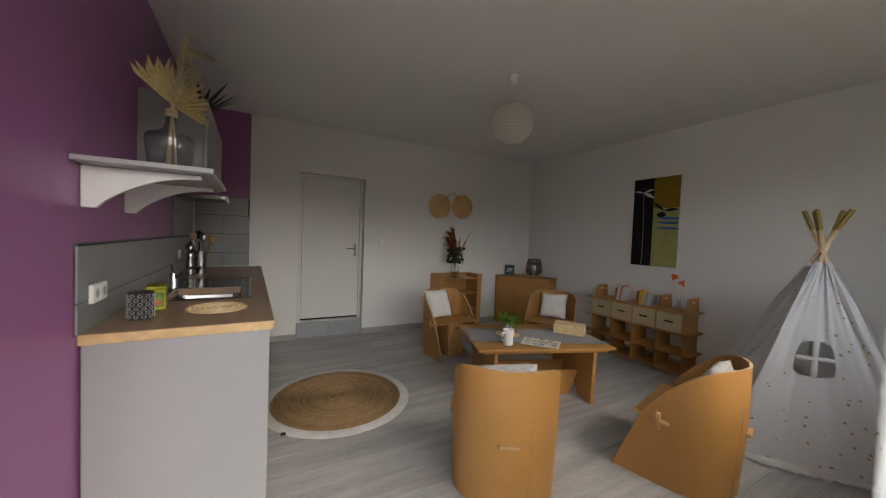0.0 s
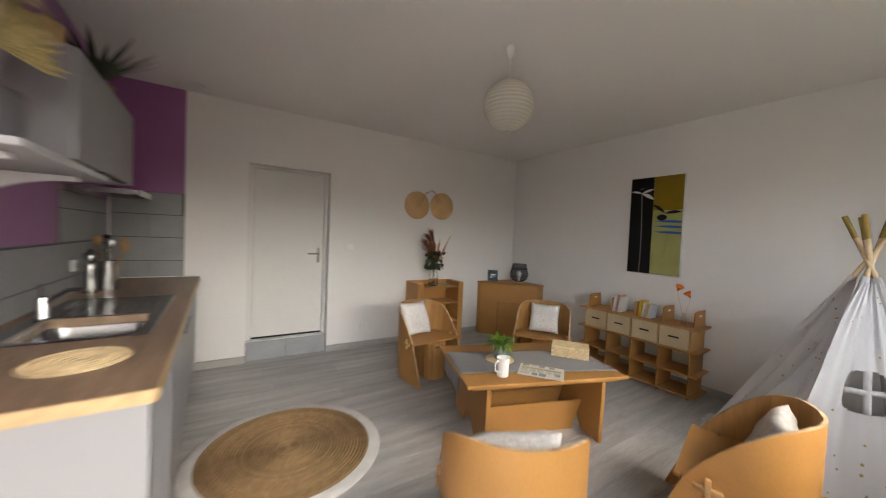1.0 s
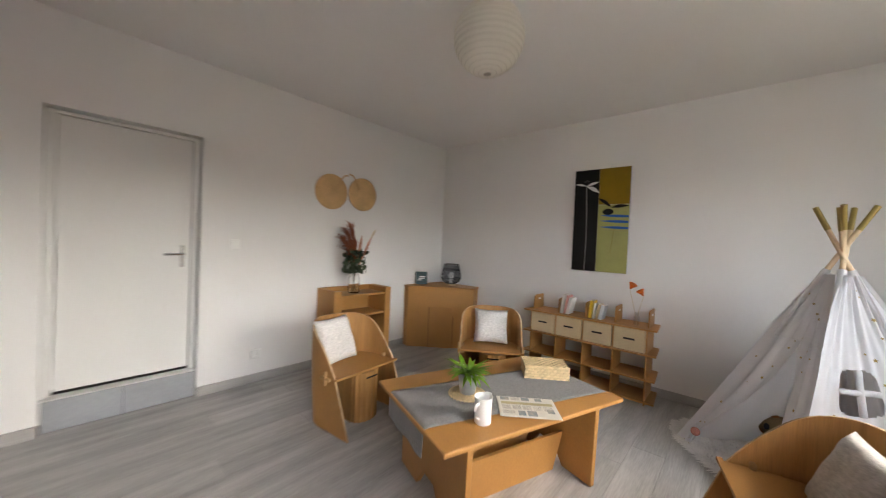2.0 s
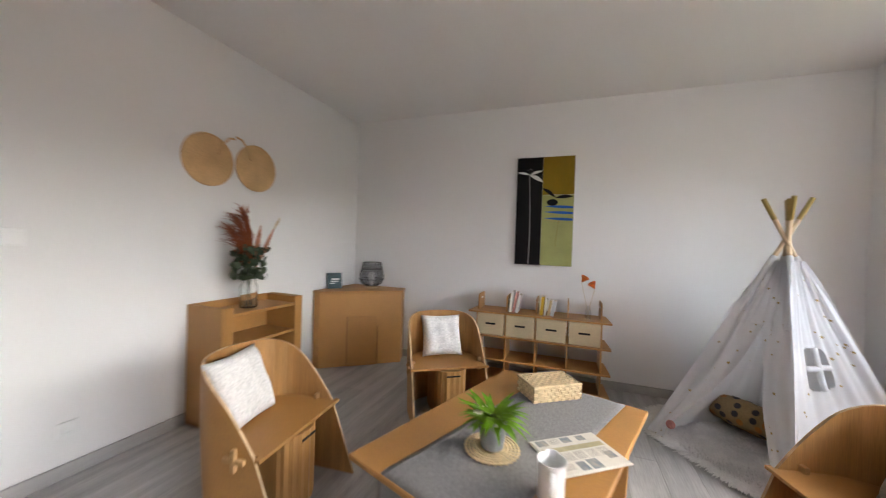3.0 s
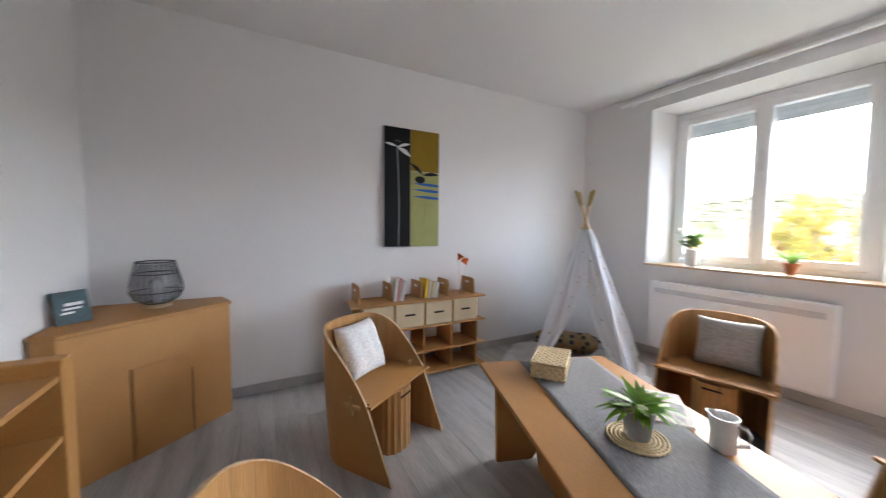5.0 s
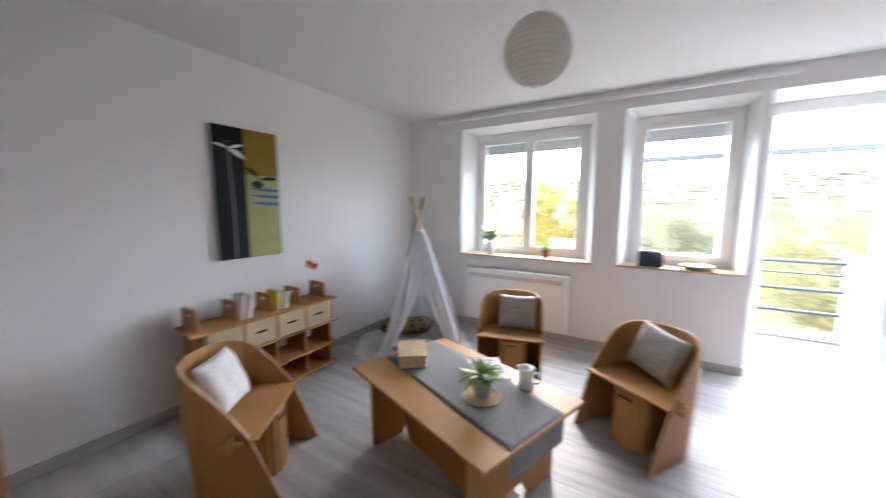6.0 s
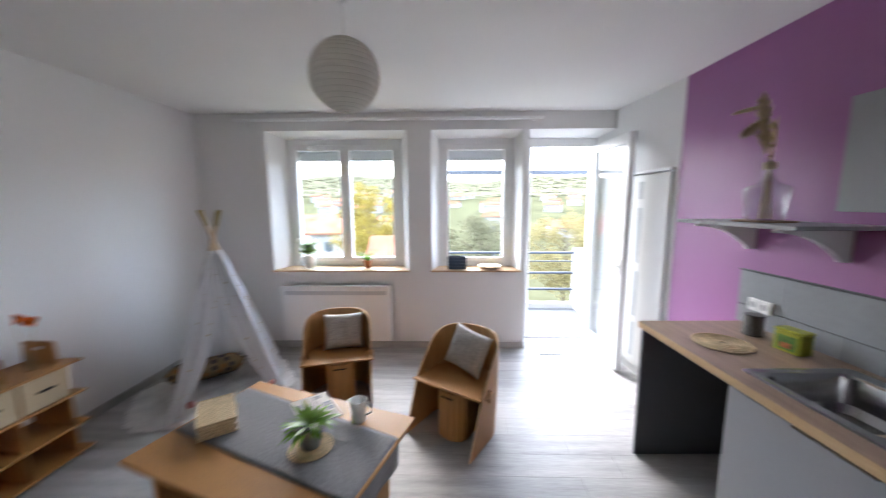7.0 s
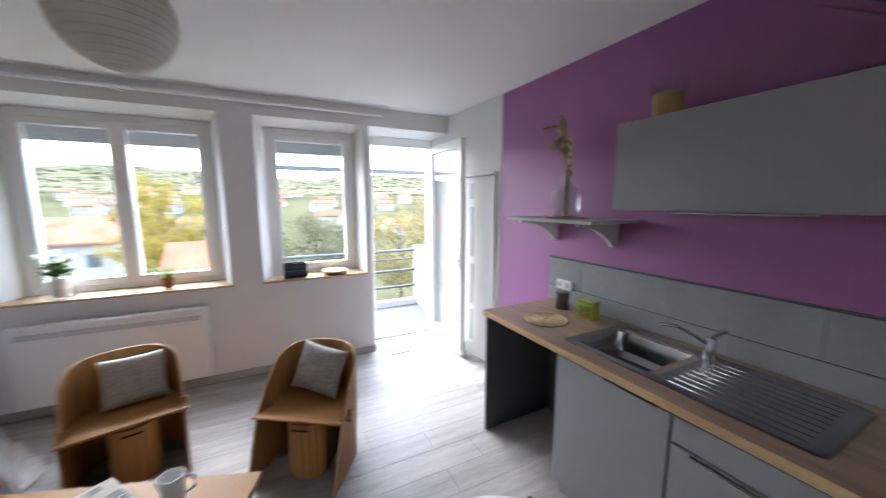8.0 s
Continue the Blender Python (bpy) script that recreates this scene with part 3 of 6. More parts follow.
# ---- cubby shelf ----
S0, S1, SX0, SX1 = 1.632, 2.747, 4.30, 4.635
cub = thing("cubby_shelf", "slotted cardboard shelf with four drawers and open cubbies", "shelf", place(SX0, S0, 0))
Wd = S1 - S0
cols = [0.03 + i * (Wd - 0.06) / 4 for i in range(5)]
for y in cols:
    part("divider", slab([(0.02, 0.0), (0.30, 0.0), (0.30, 0.66), (0.285, 0.80), (0.12, 0.80), (0.085, 0.79), (0.075, 0.66), (0.02, 0.64)], 0.012, "y", y, 0.002), KRAFT, cub)
    part("hand_hole", box(0.16, 0.215, y - 0.0075, y + 0.0075, 0.745, 0.765, 0.002), WALL, cub)
for z in (0.035, 0.225, 0.435, 0.648):
    part("shelf_board", prism([(0.0, -0.045), (0.03, -0.045), (0.32, -0.02), (0.32, Wd + 0.02), (0.03, Wd + 0.045), (0.0, Wd + 0.045)], z - 0.007, z + 0.007), KRAFT, cub)
for i in range(4):
    a, c = cols[i] + 0.01, cols[i + 1] - 0.01
    dr = part("drawer", box(0.006, 0.29, a, c, 0.448, 0.636, 0.003), KRAFT_PALE, cub, "pale cardboard drawer")
    yy = (a + c) / 2
    part("pull_slot", box(0.003, 0.008, yy - 0.045, yy + 0.045, 0.54, 0.556, 0.002), BLACK, dr)

# ---- tent ----
TC = Vector((4.0, 0.655, 0))
FEET = [TC + Vector(v) for v in ((-0.03, 0.69, 0), (-0.64, 0.215, 0), (-0.20, -0.555, 0), (0.53, -0.125, 0))]
APEX = Vector((4.0, 0.655, 1.315))
tent = thing("play_tent", "white cotton tepee tent with gold stars and wooden poles", "tent", Matrix.Translation(TC))
for i, f in enumerate(FEET):
    f = TC + (f - TC) * 0.955
    d = (APEX + Vector(((0.0, 0.03, 0), (-0.012, 0.0, 0), (-0.015, 0.0, 0), (0.012, 0.0, 0))[i]) - f)
    end = f + d * 1.225
    pl = part("pole", tube([f - TC, end - TC], 0.013, 10), POLEWOOD, tent, smooth=True, angle=60)
    part("pole_sleeve", tube([f - TC + d * 0.004, f - TC + d * 0.95], 0.019, 10), CANVAS, pl, "white cotton sleeve", smooth=True)
    part("pole_tip", tube([f + d * 1.125 - TC, f + d * 1.227 - TC], 0.0142, 10), POLEGOLD, pl, "gold painted tip", smooth=True, angle=60)
mid = TC + (FEET[2].lerp(FEET[3], 0.84) - TC) * 0.93
d = APEX - mid
pl = part("pole", tube([mid - TC, mid + d * 1.215 - TC], 0.013, 10), POLEWOOD, tent, smooth=True, angle=60)
part("pole_sleeve", tube([mid - TC + d * 0.004, mid - TC + d * 0.95], 0.019, 10), CANVAS, pl, "white cotton sleeve", smooth=True)
part("pole_tip", tube([mid + d * 1.12 - TC, mid + d * 1.217 - TC], 0.0142, 10), POLEGOLD, pl, "gold painted tip", smooth=True, angle=60)


def tent_point(i, u, w):
    """A point on side i of the tent: u along the foot, w up towards the crown; the cloth sags between the poles."""
    a, b = FEET[i], FEET[(i + 1) % 4]
    p = a.lerp(b, u).lerp(APEX, w)
    inward = (TC - (a + b) / 2).normalized()
    sag = 0.045 * math.sin(math.pi * u) * math.sin(math.pi * min(1, w * 1.05)) + 0.013 * math.sin(u * 19 + 2 * i + 3 * w) * (1 - w) + 0.010 * math.sin(u * 31 - i) * w + 0.004 * math.sin(u * 47 + 5 * w)
    return p + inward * (sag - 0.026) - TC


def cloth(i, u0, u1, w0, w1, nu=20, nw=24, hole=None, bulge=0.0):
    """A sheet of one side: u0 and u1 are the edges' places at each height."""
    bm = bmesh.new()
    g = {}
    inward = (TC - (FEET[i] + FEET[(i + 1) % 4]) / 2).normalized()
    for b in range(nw + 1):
        w = w0 + (w1 - w0) * b / nw
        for a in range(nu + 1):
            k = a / nu
            u = u0(w) * (1 - k) + u1(w) * k
            g[a, b] = bm.verts.new(tent_point(i, u, w) - inward * bulge * math.sin(k * 14) * (1 - w))
    for a in range(nu):
        for b in range(nw):
            w = w0 + (w1 - w0) * (b + 0.5) / nw
            u = u0(w) + (u1(w) - u0(w)) * (a + 0.5) / nu
            if hole and hole(u, w):
                continue
            bm.faces.new((g[a, b], g[a + 1, b], g[a + 1, b + 1], g[a, b + 1]))
    for v in [v for v in bm.verts if not v.link_faces]:
        bm.verts.remove(v)
    return bm


def tent_window(u, w):
    return abs((u - 0.41) / 0.20) ** 4 + abs((w - 0.475) / 0.082) ** 4 < 1


FULL0, FULL1 = (lambda w: -min(0.2, 0.034 / (1 - w))), (lambda w: 1 + min(0.2, 0.034 / (1 - w)))
CROWN = 0.93
part("cloth_side", cloth(1, FULL0, FULL1, 0.0, CROWN, 120, 130, tent_window), CANVAS, tent, "side cloth with a barred window", smooth=True)
for i in (2, 3):
    part("cloth_side", cloth(i, FULL0, FULL1, 0.0, CROWN, 24, 24), CANVAS, tent, smooth=True)
TOPW = 0.63
part("front_yoke", cloth(0, FULL0, FULL1, TOPW, CROWN, 24, 14), CANVAS, tent, "upper front cloth", smooth=True)


def flap_edge(w):
    k = max(0.0, min(1.0, w / TOPW))
    return 0.075 + 0.13 * (1 - min(1, k / 0.13)) * 0.35 + 0.44 * max(0.0, (k - 0.13) / 0.87) ** 0.88


part("door_flap", cloth(0, FULL0, flap_edge, 0.0, TOPW + 0.004, 14, 22, bulge=0.012), CANVAS, tent, "front flap tied back", smooth=True)
part("door_flap", cloth(0, lambda w: 0.985 - 0.45 * (w / TOPW) ** 0.85, FULL1, 0.0, TOPW + 0.004, 14, 22, bulge=0.012), CANVAS, tent, "front flap tied back", smooth=True)
part("yoke_seam", tube([tent_point(0, -0.02 + 1.04 * k / 20, TOPW) for k in range(21)], 0.0035, 5), CANVAS, tent)
for (u0, w0, u1, w1) in ((0.41, 0.392, 0.41, 0.558), (0.215, 0.475, 0.605, 0.475)):
    part("window_bar", tube([tent_point(1, u0 + (u1 - u0) * k / 6, w0 + (w1 - w0) * k / 6) for k in range(7)], 0.016, 6), CANVAS, tent, smooth=True)
b = bmesh.new()
rnd = random.Random(21)
for i in (0, 1, 2, 3):
    inward = (TC - (FEET[i] + FEET[(i + 1) % 4]) / 2).normalized()
    for k in range(70):
        w = 1 - math.sqrt(rnd.random())
        u = 0.03 + 0.94 * rnd.random()
        if w > 0.9 or (i == 1 and abs((u - 0.41) / 0.24) < 1 and abs((w - 0.475) / 0.11) < 1):
            continue
        if i == 0 and w < TOPW and flap_edge(w) - 0.02 < u < 1.0 - 0.45 * (w / TOPW) ** 0.85:
            continue
        p = tent_point(i, u, w)
        du = (tent_point(i, u + 0.01, w) - p).normalized()
        dw = (tent_point(i, u, w + 0.01) - p).normalized()
        nn = du.cross(dw).normalized()
        nn = nn if nn.dot(inward) < 0 else -nn
        r, ph = rnd.choice((0.007, 0.009, 0.012)), rnd.random() * 6.28
        ring = []
        for q in range(10):
            rr_ = r if q % 2 == 0 else r * 0.45
            ring.append(b.verts.new(p + nn * 0.0035 + (du * math.cos(ph + q * 0.628) + dw * math.sin(ph + q * 0.628)) * rr_))
        b.faces.new(ring)
part("star_print", b, GOLD, tent, "scattered small gold stars")["kind"] = "stuff"

fur = bmesh.new()
FC, rnd = Vector((3.95, 0.83, 0)), random.Random(5)
structure_pts = [(0.55 * (1 + 0.07 * rnd.random()) * math.copysign(abs(math.cos(a)) ** 0.6, math.cos(a)), 0.42 * (1 + 0.07 * rnd.random()) * math.copysign(abs(math.sin(a)) ** 0.6, math.sin(a))) for a in [2 * math.pi * k / 48 for k in range(48)]]
prism(structure_pts, 0.002, 0.012, bm=fur)
rug2 = thing("fur_rug", "pale shaggy faux fur rug inside the tent", "rug", Matrix.Translation(FC) @ rz(40))
part("backing", fur, FUR, rug2)

# ---- round rug ----
rr = thing("round_rug", "round braided jute rug with a white border", "rug", place(1.145, 2.59, 0) @ Matrix.Diagonal((1.015, 1.015, 1, 1)))
part("border", lathe([(0.0, 0.001), (0.553, 0.001), (0.558, 0.008), (0.553, 0.013), (0.49, 0.014), (0.0, 0.012)], 96), RUGWHITE, rr, "white cotton border", smooth=True, angle=50)
BRAID = material("jute_braid_ring", (0.30, 0.19, 0.092), 0.95, vary=0.16, coarse=30, fine=150, bump=0.9, random_shift=0.14)
part("core", lathe([(0.0, 0.0125), (0.487, 0.0125), (0.487, 0.0145), (0.0, 0.0145)], 64), material("dark_jute_core", (0.10, 0.058, 0.026), 0.95, vary=0.2, coarse=20), rr)
N = 24
for i in range(N):
    r0, r1 = 0.485 * i / N, 0.485 * (i + 1) / N
    rm, hw = (r0 + r1) / 2, (r1 - r0) / 2 * 0.86
    seg = max(10, int(2 * math.pi * rm / 0.0085))
    twist = max(3, int(2 * math.pi * rm / 0.034))
    bm = bmesh.new()
    ring = []
    for k in range(seg):
        a = 2 * math.pi * k / seg
        w = 0.0012 * math.sin(twist * a + i)
        ring.append([bm.verts.new(((rm + q * hw + w) * math.cos(a), (rm + q * hw + w) * math.sin(a), z + 0.8 * (w if z > 0.016 else 0))) for q, z in ((-1, 0.0146), (-0.6, 0.0205), (0.1, 0.0225), (0.65, 0.0205), (1, 0.0146))])
    for k in range(seg):
        p, q = ring[k], ring[(k + 1) % seg]
        for c in range(4):
            bm.faces.new((p[c], q[c], q[c + 1], p[c + 1]))
    part("braid_ring", bm, BRAID, rr, smooth=True)

# ---- pendant lamp ----
lamp = thing("pendant_lamp", "round white ribbed paper lantern hanging from the ceiling", "ceiling lamp", Matrix.Translation((2.33, 2.012, 0)))
prof = []
NR, R, ZC = 19, 0.163, 2.256
for i in range(NR * 2 + 1):
    a = -math.pi / 2 * 0.93 + math.pi * 0.93 * i / (NR * 2)
    r = R * math.cos(a) * (1.0 if i % 2 else 0.982)
    prof.append((r, ZC + R * math.sin(a)))
part("paper_shade", lathe(prof, 48), PAPER, lamp, "white rice paper globe", smooth=True, angle=18)
RIBW = material("lantern_rib_wire", (0.58, 0.56, 0.50), 0.7, vary=0.05)
for i in range(2, NR * 2 - 1, 2):
    a = -math.pi / 2 * 0.93 + math.pi * 0.93 * i / (NR * 2)
    rq, zq = R * math.cos(a) * 0.984, ZC + R * math.sin(a)
    part("rib", tube([(rq * math.cos(2 * math.pi * k / 40), rq * math.sin(2 * math.pi * k / 40), zq) for k in range(41)], 0.0011, 4, caps=False), RIBW, lamp)
part("cable", tube([(0, 0, ZC + 0.1), (0, 0, CEILING - 0.06)], 0.003, 8), WHITEPLASTIC, lamp)
part("ceiling_rose", lathe([(0.0, CEILING - 0.001), (0.03, CEILING - 0.001), (0.032, CEILING - 0.03), (0.016, CEILING - 0.07), (0.004, CEILING - 0.075), (0, CEILING - 0.075)], 24), WHITEPLASTIC, lamp, smooth=True, angle=50)
part("bulb", lathe([(0, ZC + 0.03), (0.02, ZC + 0.028), (0.028, ZC), (0.02, ZC - 0.028), (0, ZC - 0.035)], 16), WHITEPLASTIC, lamp, smooth=True)

# ---- picture ----
pic = thing("canvas_picture", "tall abstract canvas picture in black, olive and pale green", "picture", place(EAST, 1.908, 0))
PW, PZ0, PZ1 = 0.53, 1.083, 2.118
part("canvas", box(-0.034, -0.004, 0, PW, PZ0, PZ1, 0.003), CANVAS, pic)


def paint(name, color, rough=0.6):
    return material(name, color, rough, vary=0.08, coarse=5, fine=120, bump=0.2, spec=0.2)


INK, OLIVE, PALEG, BLUE = paint("black_paint", (0.007, 0.007, 0.008)), paint("olive_paint", (0.26, 0.17, 0.012)), paint("pale_green_paint", (0.36, 0.37, 0.14)), paint("blue_paint", (0.03, 0.12, 0.45))
GREYP, WHITEP = paint("grey_paint", (0.30, 0.30, 0.30)), paint("white_paint", (0.72, 0.73, 0.72))


def painted(name, pts, mat, depth):
    """A patch of paint on the canvas: pts as fractions across (from the tent end) and up."""
    b = prism([(PW * (1 - u), PZ0 + (PZ1 - PZ0) * v) for u, v in pts], 0, 0.0008)
    b.transform(Matrix(((0, 0, -1, -0.0345 - depth), (1, 0, 0, 0), (0, 1, 0, 0), (0, 0, 0, 1))))
    return part(name, b, mat, pic)


painted("black_field", [(0.005, 0.003), (0.46, 0.003), (0.46, 0.997), (0.005, 0.997)], INK, 0.0)
painted("olive_field", [(0.462, 0.65), (0.995, 0.65), (0.995, 0.997), (0.462, 0.997)], OLIVE, 0.0)
painted("green_field", [(0.462, 0.003), (0.995, 0.003), (0.995, 0.648), (0.462, 0.648)], PALEG, 0.0)


def blade(u0, v0, u1, v1, w, n=10):
    """A leaf-shaped patch between two points."""
    dx, dy = u1 - u0, (v1 - v0) * 1.96
    L0 = math.hypot(dx, dy)
    px, py = -dy / L0, dx / L0
    a = [(u0 + dx * k / n + px * w * math.sin(math.pi * k / n), v0 + (dy * k / n + py * w * math.sin(math.pi * k / n)) / 1.96) for k in range(n + 1)]
    c = [(u0 + dx * k / n - px * w * 0.4 * math.sin(math.pi * k / n), v0 + (dy * k / n - py * w * 0.4 * math.sin(math.pi * k / n)) / 1.96) for k in range(n - 1, 0, -1)]
    return a + c


for q in ((0.005, 0.862, 0.235, 0.838, 0.028), (0.225, 0.835, 0.46, 0.872, 0.034), (0.225, 0.835, 0.47, 0.765, 0.05)):
    painted("white_leaf", blade(*q), WHITEP, 0.0012)
for u_, v_ in ((0.20, 0.882), (0.235, 0.892), (0.265, 0.884)):
    painted("stamen", [(u_ + 0.009 * math.cos(a), v_ + 0.0045 * math.sin(a)) for a in [k * 1.0472 for k in range(6)]], GREYP, 0.0012)
stalk = [(0.225 + 0.035 * math.sin(2.4 * k / 14), 0.835 * (1 - k / 14)) for k in range(15)]
painted("grey_stalk", [(u_ - 0.007, v_) for u_, v_ in stalk] + [(u_ + 0.007, v_) for u_, v_ in stalk[::-1]], GREYP, 0.0012)
for q in ((0.445, 0.715, 0.69, 0.622, 0.045), (0.68, 0.62, 0.99, 0.632, 0.045)):
    painted("black_leaf", blade(*q), INK, 0.0024)
painted("black_seed", [(0.635 + 0.095 * math.cos(a), 0.580 + 0.030 * math.sin(a)) for a in [k * 0.3927 for k in range(16)]], INK, 0.0026)
for v_ in (0.535, 0.483, 0.425):
    top_ = [(0.50 + 0.49 * k / 10, v_ + 0.012 - 0.010 * k / 10 + 0.011 * math.sin(math.pi * 0.8 * k / 10)) for k in range(11)]
    low_ = [(0.50 + 0.49 * k / 10, v_ + 0.011 - 0.018 * k / 10 - 0.008 * math.sin(math.pi * 0.9 * k / 10)) for k in range(10, -1, -1)]
    painted("blue_wave", top_ + low_, BLUE, 0.0012)
painted("thin_stem", [(0.70, 0.18), (0.705, 0.18), (0.755, 0.42), (0.75, 0.42)], OLIVE, 0.0012)

# ---- kitchen ----
WT = 0.917
bm = box(0.002, 0.645, -0.005, 0.672, WT - 0.04, WT)
box(0.002, 0.645, 1.078, 2.692, WT - 0.04, WT, bm=bm)
box(0.002, 0.122, 0.672, 1.078, WT - 0.04, WT, bm=bm)
box(0.518, 0.645, 0.672, 1.078, WT - 0.04, WT, bm=bm)
wt = thing("worktop", "oak-look laminate kitchen worktop with a pale edge", "worktop", K)
part("worktop_board", bm, WORKTOP, wt)
part("front_edge", box(0.646, 0.65, -0.004, 2.69, WT - 0.039, WT - 0.001, 0.001), WORKEDGE, wt, "pale wood edge band")
part("end_edge", box(0.004, 0.645, -0.0095, -0.0055, WT - 0.039, WT - 0.001, 0.001), WORKEDGE, wt)
ep = thing("end_panel", "grey laminate end panel holding up the worktop", "panel", K)
part("outer_face", box(0.01, 0.63, 0.0, 0.010, 0.0, WT - 0.041, 0.001), GREYCAB, ep)
# Inner face darker than outer. Back board added, unseen, to keep the niche dark.
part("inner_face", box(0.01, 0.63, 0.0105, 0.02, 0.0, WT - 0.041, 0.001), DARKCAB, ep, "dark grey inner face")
part("added_niche_board", box(0.012, 0.022, 0.0205, 0.655, 0.0, WT - 0.041, 0.001), DARKCAB, ep, "added dark grey board before the unseen niche wall")


def base_cabinet(y0, y1, drawers, label):
    c = thing("base_cabinet", label, "cabinet", K @ Matrix.Translation((0, y0, 0)), "base cabinets")
    w = y1 - y0
    part("body", box(0.02, 0.60, 0.0, w, 0.12, 0.72, 0.002), GREYCAB, c)
    for a in (0.0, w - 0.018):
        part("side_panel", box(0.02, 0.60, a, a + 0.018, 0.721, WT - 0.042), GREYCAB, c)
    part("plinth", box(0.05, 0.55, 0.002, w - 0.002, 0.0, 0.119), GREYCAB, c)
    if drawers:
        for z0, z1 in ((0.13, 0.74), (0.752, WT - 0.06)):
            d2 = part("drawer_front", box(0.602, 0.622, 0.003, w - 0.003, z0, z1, 0.002), GREYCAB, c)
        part("handle", box(0.623, 0.638, w * 0.12, w * 0.88, 0.728, 0.738, 0.002), STEEL, d2)
    else:
        d2 = part("door", box(0.602, 0.622, 0.003, w - 0.003, 0.13, WT - 0.06, 0.002), GREYCAB, c)
        part("handle", box(0.612, 0.64, w * 0.5, w * 0.92, WT - 0.058, WT - 0.050, 0.002), STEEL, d2)


base_cabinet(0.66, 1.25, False, "grey laminate base cabinet with a plain door under the sink")
base_cabinet(1.255, 1.855, True, "grey laminate base cabinet with drawer fronts")
base_cabinet(1.86, 2.68, False, "grey laminate base cabinet at the tiled end")


def wall_cabinet(y0, y1, label):
    c = thing("wall_cabinet", label, "cabinet", K @ Matrix.Translation((0, y0, 0)), "wall cabinets")
    w = y1 - y0
    part("body", box(0.002, 0.295, 0.0, w, 1.627, 2.072, 0.002), GREYCAB, c)
    part("door", box(0.297, 0.316, 0.002, w - 0.002, 1.629, 2.070, 0.002), GREYCAB, c)
    part("handle", box(0.298, 0.335, w * 0.3, w * 0.75, 1.617, 1.625, 0.001), STEEL, c)


wall_cabinet(0.71, 1.75, "grey laminate wall cabinet above the sink")
hood = thing("extractor_hood", "slim steel extractor hood under the wall cabinet", "extractor hood", K @ Matrix.Translation((0, 1.76, 0.0)))
part("casing", box(0.004, 0.30, 0.0, 0.40, 1.572, 1.612, 0.003), STEEL, hood)
part("visor", box(0.30, 0.345, 0.0, 0.40, 1.577, 1.607, 0.003), STEEL, hood)
part("front_strip", box(0.346, 0.356, 0.0, 0.40, 1.572, 1.612, 0.003), WHITEPLASTIC, hood, "white front strip")

# wall shelf on curved brackets
ws = thing("wall_shelf", "grey wall shelf on two curved white brackets", "shelf", K)
part("shelf_board", box(0.002, 0.415, -0.075, 0.66, 1.545, 1.565, 0.003), GREYPAINT, ws)
for y in (0.03, 0.52):
    pts = [(0.002, 1.542), (0.36, 1.542), (0.365, 1.528)] + [(0.36 - 0.31 * k / 12, 1.525 - 0.125 * (k / 12) ** 2.2) for k in range(13)] + [(0.045, 1.386), (0.002, 1.386)]
    b = prism([(p[0], p[1]) for p in pts], -0.012, 0.012, bevel=0.002)
    b.transform(Matrix(((1, 0, 0, 0), (0, 0, 1, y), (0, 1, 0, 0), (0, 0, 0, 1))))
    part("bracket", b, WHITEPLASTIC, ws, "white curved bracket")

# sink
sk = thing("sink", "stainless steel sink with a ribbed drainer", "sink", K @ Matrix.Translation((0, 0.63, 0)))
bm = bmesh.new()
SZ = WT + 0.004
X0, X1, Y0, Y1 = 0.055, 0.555, 0.0, 1.01
BX0, BX1, BY0, BY1, BZ = 0.115, 0.505, 0.045, 0.485, WT - 0.15


def rounded(x0, x1, y0, y1, r, n=5):
    out = []
    for cx, cy, a0 in ((x1 - r, y1 - r, 0), (x0 + r, y1 - r, 90), (x0 + r, y0 + r, 180), (x1 - r, y0 + r, 270)):
        out += [(cx + r * math.cos(radians(a0 + 90 * k / n)), cy + r * math.sin(radians(a0 + 90 * k / n))) for k in range(n + 1)]
    return out


rings = [[bm.verts.new((x, y, z)) for x, y in rounded(x0, x1, y0, y1, r)] for x0, x1, y0, y1, r, z in (
    (X0, X1, Y0, Y1, 0.03, WT + 0.0005), (X0 + 0.006, X1 - 0.006, Y0 + 0.006, Y1 - 0.006, 0.03, SZ), (X0 + 0.018, X1 - 0.018, Y0 + 0.018, Y1 - 0.018, 0.03, SZ), (X0 + 0.026, X1 - 0.026, Y0 + 0.026, Y1 - 0.026, 0.03, SZ - 0.002))]
for a, c in zip(rings, rings[1:]):
    for i in range(len(a)):
        bm.faces.new((a[i], a[(i + 1) % len(a)], c[(i + 1) % len(a)], c[i]))
bowl = [[bm.verts.new((x, y, z)) for x, y in rounded(x0, x1, y0, y1, r)] for x0, x1, y0, y1, r, z in (
    (BX0, BX1, BY0, BY1, 0.06, SZ - 0.002), (BX0 + 0.008, BX1 - 0.008, BY0 + 0.008, BY1 - 0.008, 0.06, SZ - 0.012), (BX0 + 0.02, BX1 - 0.02, BY0 + 0.02, BY1 - 0.02, 0.055, BZ + 0.03), (BX0 + 0.05, BX1 - 0.05, BY0 + 0.05, BY1 - 0.05, 0.04, BZ))]
for a, c in zip(bowl, bowl[1:]):
    for i in range(len(a)):
        bm.faces.new((a[i], a[(i + 1) % len(a)], c[(i + 1) % len(a)], c[i]))
bm.faces.new(bowl[-1])
inner, outer = bowl[0], rings[-1]
for i in range(len(inner)):
    bm.faces.new((outer[i], outer[(i + 1) % len(inner)], inner[(i + 1) % len(inner)], inner[i]))
part("basin", bm, STEEL, sk, smooth=True, angle=35)
